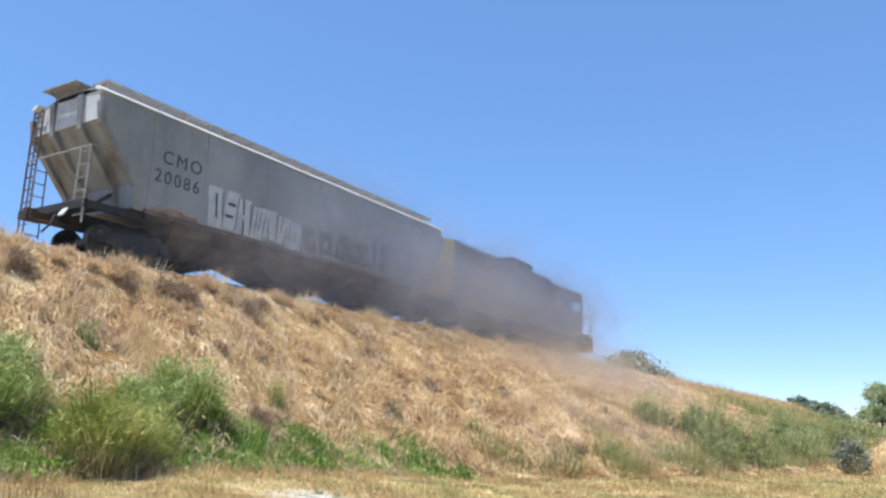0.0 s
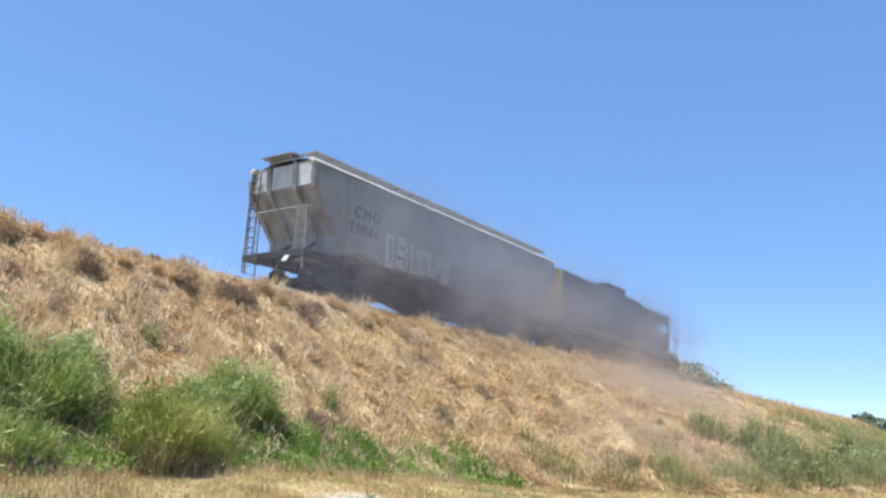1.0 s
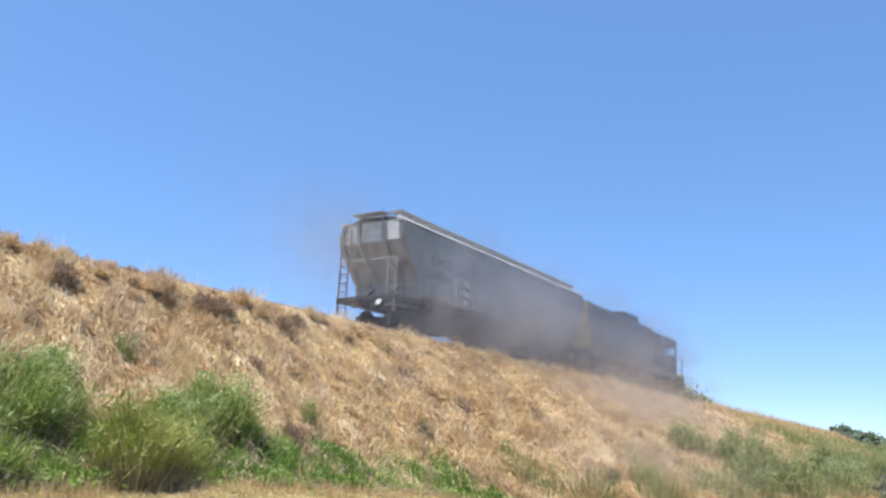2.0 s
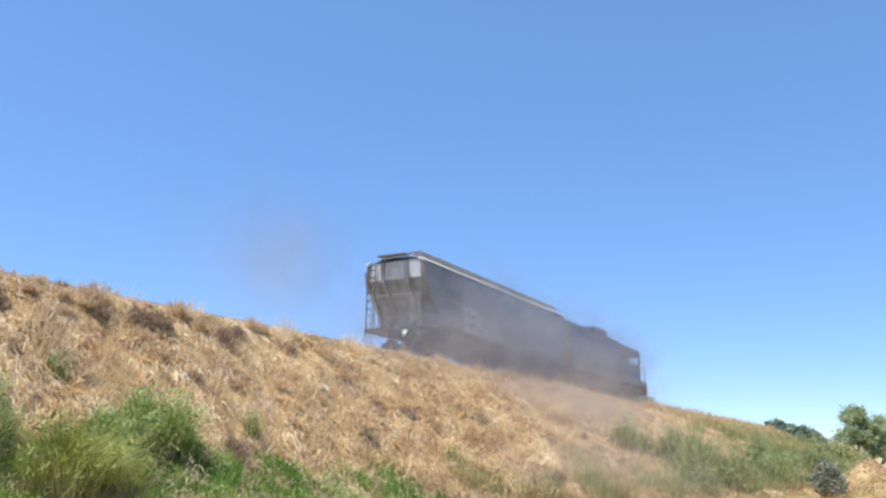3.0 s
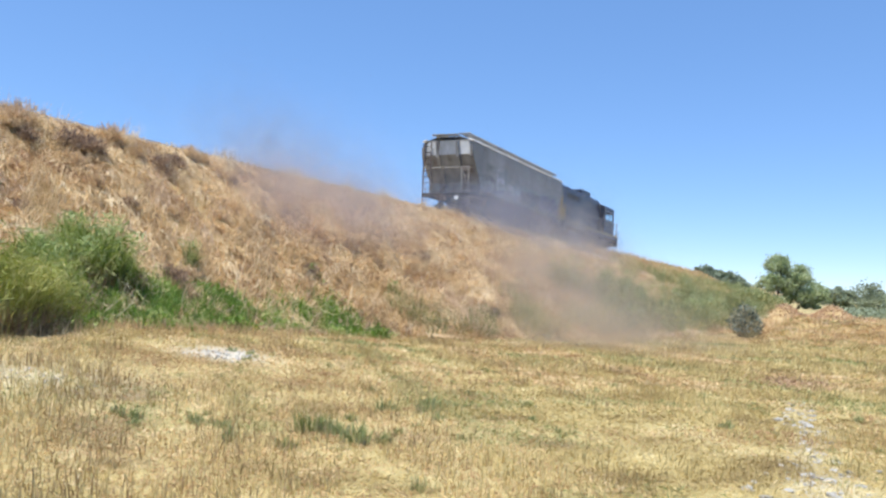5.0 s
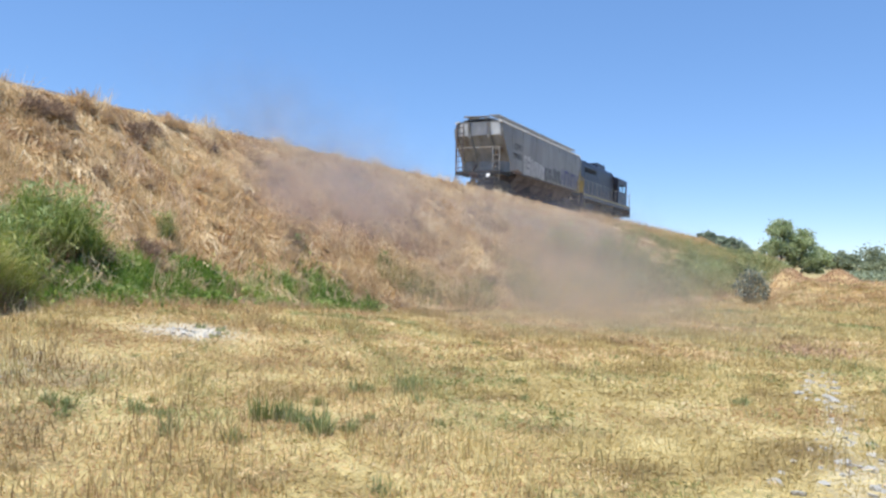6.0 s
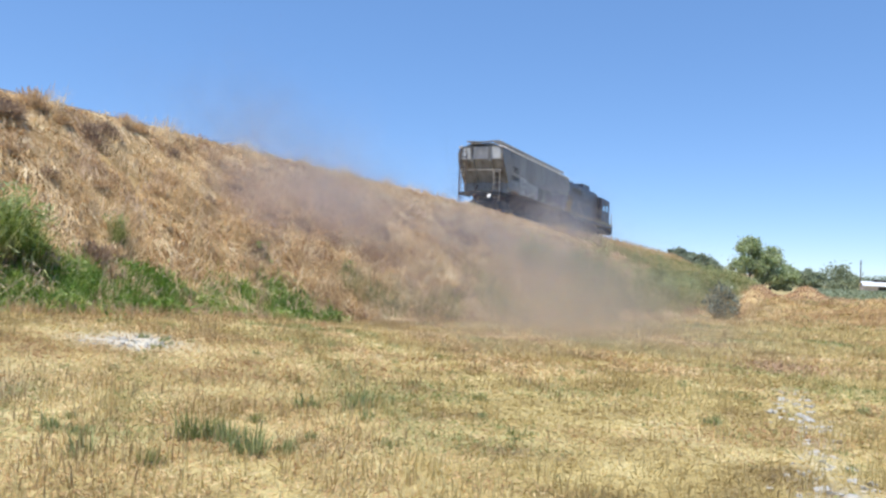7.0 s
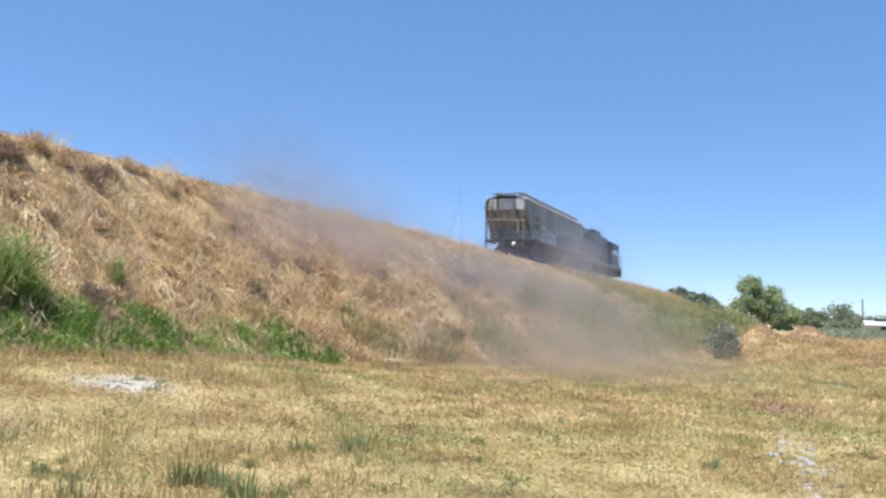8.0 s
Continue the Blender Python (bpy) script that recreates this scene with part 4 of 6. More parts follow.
def field_grass():
    # short bent stems, thicker nearer the lens
    parts = []
    for n, x0, x1, y0, y1 in ((60000, -10, 4.5, 2.2, 8), (80000, -12, 5.5, 8, 18), (60000, -12, 12, 18, 42)):
        x, y = spread(n, x0, x1, y0, y1)
        keep = (x > toe_x(y) - 0.4) & (RNG.uniform(size=n) > bare(x, y) * 1.3) & (wave(x, y, 2.1, 1.3) + 0.6 * wave(x, y, 5.5, 0.2) + RNG.normal(0, 0.45, n) > -0.35)
        parts.append((x[keep], y[keep]))
    x, y = (np.concatenate(c) for c in zip(*parts))
    tall = 0.5 + 0.35 * wave(x, y, 1.7, 2.2) + 0.25 * wave(x, y, 4.1, 0.5)
    base = np.stack([x, y, land_z(x, y) - 0.01], 1)
    h = (0.02 + 0.055 * np.clip(tall, 0.1, 1.2)) * RNG.uniform(0.5, 1.3, len(x))
    far = smooth(10, 30, y)
    ob = blades("field_grass", base, h, 0.009 + 0.016 * far + RNG.uniform(0, 0.006, len(x)), STRAW, lean=1.4)
    tagged(ob, "short sparse straw-yellow dry grass over the field", "dry grass", kind="stuff")
    # husks and broken stems over the ground: pale in drifts, brown and olive in weedy patches
    for n, y0, y1 in ((60000, -9, 2.5), (150000, 2.5, 9), (150000, 9, 20), (90000, 20, 40)):
        x, y = spread(n, -11.5, 9, y0, y1)
        keep = (x > toe_x(y) - 0.3) & (RNG.uniform(size=n) > bare(x, y) * 1.2)
        x, y = x[keep], y[keep]
        weedy = wave(x, y, 0.8, 4.0) + 0.6 * wave(x, y, 2.0, 2.0) + 0.4 * wave(x, y, 4.7, 5.0) + 0.6 * np.exp(-((x + 7.5) / 3.0) ** 2 - ((y - 6.2) / 2.8) ** 2) + 0.3 * smooth(-2.5, -7, x) + 0.5 * smooth(-2.2, -4.5, x) * (1 - smooth(6.2, 8.2, y)) - 0.3 * smooth(-4, -1, x) + RNG.normal(0, 0.3, len(x))
        green = wave(x, y, 0.7, 1.2) + 0.7 * wave(x, y, 1.9, 3.3) + 0.4 * wave(x, y, 5.1, 1.0) + 0.5 * np.exp(-((x + 5.5) / 2.2) ** 2 - ((y - 6.0) / 1.3) ** 2) + RNG.normal(0, 0.3, len(x))
        kind = np.where(green > 0.6, 2, np.where(weedy > 0.12, 1, 0))
        rise = np.where(kind == 0, 0.012, 0.04) * np.clip(0.8 + 0.5 * wave(x, y, 6.1, 0.4), 0.2, 1.4)
        c = np.stack([x, y, land_z(x, y) + 0.004 + rise * RNG.uniform(0, 1, len(x))], 1)
        size = 0.024 + 0.036 * smooth(4, 34, y)
        for k, (mat, name, label) in enumerate(((STRAW, "straw_litter", "pale straw litter strewn in drifts over the field"), (BROWN_STRAW, "brown_litter", "brown weedy litter in patches of the field"), (OLIVE_BLADE, "olive_litter", "low olive weeds in patches of the field"))):
            sel = kind == k
            ob = flecks(name, c[sel], size[sel] * (1.3 if k else 1.6), mat, flat=0.3 if k == 0 else 0.55, slim=0.14 if y1 < 10 else 0.22)
            tagged(ob, label, "weeds" if k else "dry grass", kind="stuff")
    # straw lying flat, in drifts
    x, y = spread(190000, -11, 8, 2.5, 30)
    keep = (wave(x, y, 1.1, 0.9) + 0.6 * wave(x, y, 2.6, 2.9) + RNG.normal(0, 0.35, len(x)) > 0.1) & (x > toe_x(y) + 0.2) & (bare(x, y) < 0.5)
    x, y = x[keep], y[keep]
    base = np.stack([x, y, land_z(x, y) + RNG.uniform(0.0, 0.05, len(x))], 1)
    ob = blades("lying_straw", base, RNG.uniform(0.06, 0.2, len(x)), 0.011 + 0.014 * smooth(8, 28, y), STRAW, lean=2.2)
    tagged(ob, "pale straw lying flat over the field", "dry grass", kind="stuff")
    # browner, ranker patches
    x, y = spread(9000, -11, 8, 2.5, 32)
    m = wave(x, y, 0.8, 4.0) + 0.6 * wave(x, y, 2.0, 2.0)
    keep = (m + RNG.normal(0, 0.3, len(x)) > 0.3) & (x > toe_x(y) + 0.1) & (bare(x, y) < 0.4)
    x, y, m = x[keep], y[keep], np.clip(m[keep], 0, 1.3)
    far = smooth(8, 28, y)
    tufts("rank_grass", x, y, RNG.uniform(0.06, 0.16, len(x)) * (1 + 0.8 * far), 0.04 + 0.07 * m * RNG.uniform(0.5, 1.3, len(x)), 24, 0.008 + 0.014 * far, BROWN_STRAW, "browner dry weeds in patches among the straw", hang=0.0)
    x, y = spread(5200, -11, 8, 2.5, 30)
    m = wave(x, y, 0.7, 1.2) + 0.7 * wave(x, y, 1.9, 3.3)
    keep = (m + RNG.normal(0, 0.3, len(x)) > 0.55) & (x > toe_x(y) + 0.2)
    x, y, m = x[keep], y[keep], np.clip(m[keep], 0, 1.3)
    far = smooth(8, 28, y)
    tufts("olive_weeds", x, y, RNG.uniform(0.04, 0.12, len(x)) * (1 + 0.8 * far), 0.04 + 0.07 * m * RNG.uniform(0.4, 1.3, len(x)), 18, 0.008 + 0.014 * far, OLIVE_BLADE, "small olive weeds scattered through the straw", hang=0.0)
    x, y = spread(5200, -11, 8, 2.5, 26)
    m = wave(x, y, 1.2, 2.2) + 0.6 * wave(x, y, 3.1, 0.3)
    keep = (m + RNG.normal(0, 0.25, len(x)) > 0.3) & (x > toe_x(y) + 0.2) & (bare(x, y) < 0.4)
    x, y, m = x[keep], y[keep], np.clip(m[keep], 0, 1.3)
    far = smooth(8, 26, y)
    tufts("straw_tufts", x, y, RNG.uniform(0.08, 0.22, len(x)) * (1 + 0.6 * far), 0.05 + 0.06 * m * RNG.uniform(0.5, 1.3, len(x)), 30, 0.008 + 0.014 * far, STRAW, "shaggy pale straw tufts in the field", hang=0.0)
    # standing dry stalks, in ragged patches, thickest towards the embankment's near end
    n = 120000
    x, y = spread(n, -10.5, 6, 2.5, 24)
    m = wave(x, y, 1.0, 3.4) + 0.7 * wave(x, y, 2.7, 1.1) + 0.5 * wave(x, y, 6.3, 0.3) + 0.9 * smooth(-2.0, -4.6, x) * (1 - smooth(6.0, 8.6, y)) + RNG.normal(0, 0.3, n)
    keep = (m > 0.45) & (x > toe_x(y) + 0.3) & (bare(x, y) < 0.35)
    x, y, m = x[keep], y[keep], np.clip(m[keep], 0, 1.6)
    far = smooth(8, 24, y)
    base = np.stack([x, y, land_z(x, y) - 0.01], 1)
    tall = (0.07 + 0.10 * m) * RNG.uniform(0.4, 1.3, len(x))
    russet = wave(x, y, 1.5, 0.2) + RNG.normal(0, 0.4, len(x)) + 0.7 * smooth(-2.5, -5, x) > 0.5
    for mat, sel, name, label in ((FIELD_STALK, russet, "russet_stalks", "russet dry stalks standing in patches of the field"), (STRAW, ~russet, "straw_stalks", "pale dry stalks standing in patches of the field")):
        ob = blades(name, base[sel], tall[sel], 0.007 + 0.010 * far[sel] + RNG.uniform(0, 0.004, int(sel.sum())), mat, lean=0.5, seg=2)
        tagged(ob, label, "dry grass", kind="stuff")
    # a reddish dead patch
    n = 900
    x, y = RNG.normal(-0.3, 0.36, n), RNG.normal(15.0, 0.45, n)
    ob = flecks("reddish_weeds", np.stack([x, y, land_z(x, y) + RNG.uniform(0, 0.12, n)], 1), np.full(n, 0.03), RED_WEED)
    tagged(ob, "reddish dead weeds in one patch of the field", "dry weeds", kind="stuff")
    # thin green in the far part of the field
    x, y = spread(30000, -7, 9, 15, 32)
    keep = wave(x, y, 1.1, 0.7) + 0.5 * wave(x, y, 2.9, 1.0) + RNG.normal(0, 0.3, len(x)) > 0.5
    x, y = x[keep], y[keep]
    keep = x > toe_x(y) - 0.3
    x, y = x[keep], y[keep]
    base = np.stack([x, y, land_z(x, y) - 0.01], 1)
    ob = blades("green_shoots", base, RNG.uniform(0.05, 0.15, len(x)), np.full(len(x), 0.022), OLIVE_BLADE, lean=0.8)
    tagged(ob, "thin olive-green shoots among the dry grass", "grass", kind="stuff")


field_grass()


def thatch(name, x, y, per, material, label):
    """Swathes of long stems lying on the slope, each swathe combed one way and hollow underneath."""
    n = len(x)
    k = np.repeat(np.arange(n), per)
    m = len(k)
    far = smooth(10, 45, y[k])
    way = (RNG.normal(0.0, 0.55, n) + 0.35 * wave(x, y, 0.7, 2.0))[k] + RNG.normal(0, 0.3, m)
    size = RNG.uniform(0.5, 1.25, n)[k]
    bx = x[k] + RNG.normal(0, 0.17, m) * size
    by = y[k] + RNG.normal(0, 0.2, m) * size
    long = RNG.uniform(0.25, 0.75, m) * size
    rise = (0.04 + 0.16 * RNG.uniform(0, 1, n)[k] * size) * (1 - 0.7 * smooth(-15.2, -16.2, bx))
    pts = []
    for f, up in ((0.0, 0.45), (0.45, 1.0), (1.0, 0.25)):
        px, py = bx + np.cos(way) * long * f, by + np.sin(way) * long * f
        pts.append(np.stack([px, py, land_z(px, py) + rise * up + RNG.uniform(0, 0.05, m)], 1))
    w = (0.006 + 0.009 * far + RNG.uniform(0, 0.005, m))[:, None]
    side = np.stack([-np.sin(way), np.cos(way), RNG.uniform(-0.5, 0.5, m)], 1) * w
    v = np.stack([pts[0] - side, pts[0] + side, pts[1] + side, pts[1] - side, pts[2]], 1).reshape(-1, 3)
    q = np.arange(m)[:, None] * 5
    f = np.concatenate([q + np.array([[0, 1, 2]]), q + np.array([[0, 2, 3]]), q + np.array([[3, 2, 4]])], 0)
    tagged(from_arrays(name, v, f, material), label, "dry grass", kind="stuff")


def slope_grass():
    # tufts of several sizes, over a thinner ground layer
    n = 4600
    y = 1.5 + 56 * RNG.uniform(size=n) ** 1.3
    x = RNG.uniform(-18.0, -2.5, n)
    keep = (x < toe_x(y) + np.abs(RNG.normal(0, 0.7, n)) * smooth(12, 20, y) + 0.1) & (x > -18.0)
    keep &= ~((x < -15.2) & ((y > 13.0) & (y < 16.8) | (y > 17.6) & (y < 21.2)))
    x, y = x[keep], y[keep]
    big = np.clip(wave(x, y, 1.4, 2.4) + 0.6 * wave(x, y, 3.3, 1.1) + RNG.normal(0.15, 0.3, len(x)), 0, 1.4)
    tufts("slope_tufts", x, y, 0.14 + 0.24 * big, (0.08 + 0.2 * big) * (1 - 0.7 * smooth(-15.4, -16.2, x)), 46, 0.014 + 0.012 * smooth(12, 45, y), BROWN_STRAW, "shaggy tan tufts of dry grass on the embankment")
    sel = (wave(x, y, 1.2, 5.0) + 0.7 * wave(x, y, 2.9, 0.2) + RNG.normal(0, 0.2, len(x)) > 0.55)
    tufts("brush_tufts", x[sel], y[sel] + 0.1, 0.2 + 0.28 * big[sel], (0.2 + 0.24 * big[sel]) * (1 - 0.75 * smooth(-15.2, -16.0, x[sel])), 80, 0.010 + 0.010 * smooth(12, 45, y[sel]), DRY_TWIG, "greyish brown dead brush tufts on the embankment")
    # loose stems and seed husks caught in the tangle
    n = 60000
    y = 1.5 + 48 * RNG.uniform(size=n) ** 1.3
    x = RNG.uniform(-17.6, -3.0, n)
    keep = x < toe_x(y) + 0.2
    x, y = x[keep], y[keep]
    lift = np.clip(wave(x, y, 3.1, 0.8) * 0.12 + 0.12, 0.01, 0.3) * RNG.uniform(0.3, 1.3, len(x))
    ob = flecks("loose_straw", np.stack([x, y, land_z(x, y) + lift], 1), 0.04 + 0.05 * smooth(10, 40, y), BROWN_STRAW)
    tagged(ob, "loose pale stems and husks over the slope", "dry grass", kind="stuff")
    n = 150000
    y = 1.5 + 58 * RNG.uniform(size=n) ** 1.35
    x = RNG.uniform(-19.0, -2.5, n)
    keep = (x < toe_x(y) + 0.25) & (x < -2.5) & (np.abs(x - TRACK_X) > 1.5)
    x, y = x[keep], y[keep]
    m = wave(x, y, 1.9, 0.3) + 0.7 * wave(x, y, 4.3, 1.8)
    keep = m + RNG.normal(0, 0.6, len(x)) > -0.9
    x, y, m = x[keep], y[keep], m[keep]
    base = np.stack([x, y, land_z(x, y) - 0.01], 1)
    h = (0.12 + 0.10 * np.clip(m + 0.4, 0, 1.4)) * (1 - 0.7 * smooth(-15.4, -16.2, x)) * RNG.uniform(0.5, 1.4, len(x))
    # straw hangs downhill
    way = RNG.normal(0.0, 1.3, len(x))
    ob = blades("slope_grass", base, h, 0.010 + 0.012 * smooth(12, 45, y) + RNG.uniform(0, 0.006, len(x)), BROWN_STRAW, lean=1.5, way=way)
    tagged(ob, "tangled tan dry grass covering the embankment slope", "dry grass", kind="stuff")
    # matted straw, combed downhill in swathes that overlap like thatch
    n = 5200
    y = 1.5 + 54 * RNG.uniform(size=n) ** 1.3
    x = RNG.uniform(-17.4, -3.0, n)
    keep = x < toe_x(y) - 0.1
    x, y = x[keep], y[keep]
    pick = wave(0.5 * x, y, 1.3, 1.9) + 0.6 * wave(0.6 * x, y, 3.2, 0.6) + RNG.normal(0, 0.25, len(x))
    for mat, sel, name, label in ((SLOPE_STRAW, pick > 0.3, "pale_thatch", "pale matted straw combed down the slope"), (BROWN_STRAW, (pick <= 0.3) & (pick > -0.45), "tan_thatch", "tan matted grass combed down the slope"), (DRY_TWIG, pick <= -0.45, "grey_thatch", "grey-brown matted stems on the slope")):
        thatch(name, x[sel], y[sel], 44, mat, label)
    # lighter flattened straw in drifts
    n = 150000
    y = 2 + 40 * RNG.uniform(size=n) ** 1.2
    x = RNG.uniform(-17, -7, n)
    keep = (x < toe_x(y)) & (wave(0.6 * x, y, 1.7, 3.1) + 0.5 * wave(0.6 * x, y, 3.7, 0.9) + RNG.normal(0, 0.12, n) > 0.42)
    x, y = x[keep], y[keep]
    base = np.stack([x, y, land_z(x, y) + RNG.uniform(0.05, 0.24, len(x))], 1)
    ob = blades("flattened_straw", base, RNG.uniform(0.18, 0.55, len(x)), np.full(len(x), 0.016), SLOPE_STRAW, lean=1.2, way=RNG.normal(0.2, 0.7, len(x)))
    tagged(ob, "pale straw lying flat in drifts down the slope", "dry grass", kind="stuff")
    # bent wisps of straw standing out of the tangle
    n = 46000
    y = 2 + 44 * RNG.uniform(size=n) ** 1.25
    x = RNG.uniform(-17.0, -5, n)
    keep = (x < toe_x(y) - 0.1) & (wave(x, y, 1.6, 0.5) + 0.7 * wave(x, y, 3.9, 2.2) + RNG.normal(0, 0.4, n) > -0.1)
    x, y = x[keep], y[keep]
    base = np.stack([x, y, land_z(x, y) + RNG.uniform(0.0, 0.16, len(x))], 1)
    for k, (mat, name, label) in enumerate(((SLOPE_STRAW, "straw_wisps", "bent pale wisps of straw over the slope"), (DRY_TWIG, "twig_wisps", "bent grey-brown stems over the slope"))):
        sel = (np.arange(len(x)) % 5 < 3) == (k == 0)
        m = int(sel.sum())
        tall = RNG.uniform(0.18, 0.5, m) * (1 - 0.7 * smooth(-15.2, -16.0, x[sel]))
        ob = blades(name, base[sel], tall, RNG.uniform(0.016, 0.034, m), mat, lean=2.4, seg=2, way=RNG.normal(0.1, 1.0, m))
        tagged(ob, label, "dry grass", kind="stuff")
    # a fringe of dry weeds along the foot
    n = 34000
    y = RNG.uniform(2, 26, n)
    x = toe_x(y) + RNG.normal(0.1, 0.45, n)
    keep = (wave(x, y, 2.2, 1.0) + RNG.normal(0, 0.4, n) > -0.2) & (RNG.uniform(size=n) > smooth(11, 19, y) * 0.9)
    x, y = x[keep], y[keep]
    base = np.stack([x, y, land_z(x, y) - 0.01], 1)
    ob = blades("toe_weeds", base, RNG.uniform(0.08, 0.34, len(x)), np.full(len(x), 0.014), BROWN_STRAW, lean=1.1)
    tagged(ob, "brown dead weeds along the foot of the slope", "dry weeds", kind="stuff")
    n = 16000
    y = RNG.uniform(4, 15.5, n)
    x = toe_x(y) + 0.28 + RNG.normal(0, 0.17, n)
    keep = wave(x, y, 3.1, 2.0) + RNG.normal(0, 0.3, n) > -0.15
    x, y = x[keep], y[keep]
    ob = blades("toe_brush", np.stack([x, y, land_z(x, y) - 0.01], 1), RNG.uniform(0.08, 0.3, len(x)), np.full(len(x), 0.012), DRY_TWIG, lean=0.7)
    tagged(ob, "low grey-brown dead brush in front of the green weeds", "dry weeds", kind="stuff")


slope_grass()


def dome(n, r, h, rng):
    """Points in a dome, more of them near its skin."""
    d = rng.normal(size=(n, 3))
    d /= np.linalg.norm(d, axis=1)[:, None]
    d[:, 2] = np.abs(d[:, 2])
    k = rng.uniform(0.25, 1.0, n) ** 0.5
    k *= 0.82 + 0.18 * np.sin(3 * np.arctan2(d[:, 1], d[:, 0]) + rng.uniform(0, 6)) * rng.uniform(0.5, 1)
    return d * k[:, None] * np.array([r, r, h]), d


def twig_cluster(name, n, r, h, length, width, material, parent, rng):
    p, d = dome(n, r, h, rng)
    d = d + rng.normal(0, 0.45, d.shape)
    d /= np.linalg.norm(d, axis=1)[:, None]
    side = np.cross(d, rng.normal(size=d.shape))
    side /= np.linalg.norm(side, axis=1)[:, None]
    L = length * rng.uniform(0.5, 1.3, (n, 1))
    v = np.stack([p - d * L * 0.5 - side * width, p - d * L * 0.5 + side * width, p + d * L * 0.5], 1).reshape(-1, 3)
    v[:, 2] = np.maximum(v[:, 2], 0.0)
    return tagged(from_arrays(name, v, np.arange(3 * n).reshape(n, 3), material, parent), kind="stuff")


def make_dry_bush(seed, r, h, dark):
    rng = np.random.default_rng(seed)
    ob = thing("dry_bush", "dark brown leafless bush on the embankment slope" if dark else "straw-coloured dry bush with feathery tips on the embankment", "dry bush", "dry bushes of the embankment")
    bm = bmesh.new()
    for k in range(9):
        a, b = rng.uniform(0, 6.28), rng.uniform(0.2, 1.1)
        rod(bm, (0, 0, -0.05), (math.cos(a) * math.sin(b) * r * 0.7, math.sin(a) * math.sin(b) * r * 0.7, math.cos(b) * h * 0.7), 0.014, 0.004, n=4)
    part("stem", bm, BARK, ob)
    twig_cluster("crown", 950 if dark else 650, r, h, 0.22, 0.007, BRUSH_TWIG if dark else DRY_TWIG, ob, rng)
    twig_cluster("seed_fringe", 160 if dark else 620, r * 1.0, h * 1.02, 0.10, 0.012, DRY_TWIG if dark else SLOPE_STRAW, ob, rng)
    if not dark:
        n = 45
        a, q = rng.uniform(0, 2 * np.pi, n), r * np.sqrt(rng.uniform(size=n)) * 0.9
        base = np.stack([q * np.cos(a), q * np.sin(a), h * 0.75 * np.sqrt(np.clip(1 - (q / r) ** 2, 0, 1))], 1)
        blades("seed_plume", base, rng.uniform(0.08, 0.22, n), np.full(n, 0.024), DRY_TWIG, ob, lean=0.35, seg=2, way=a, rng=rng)
    return ob


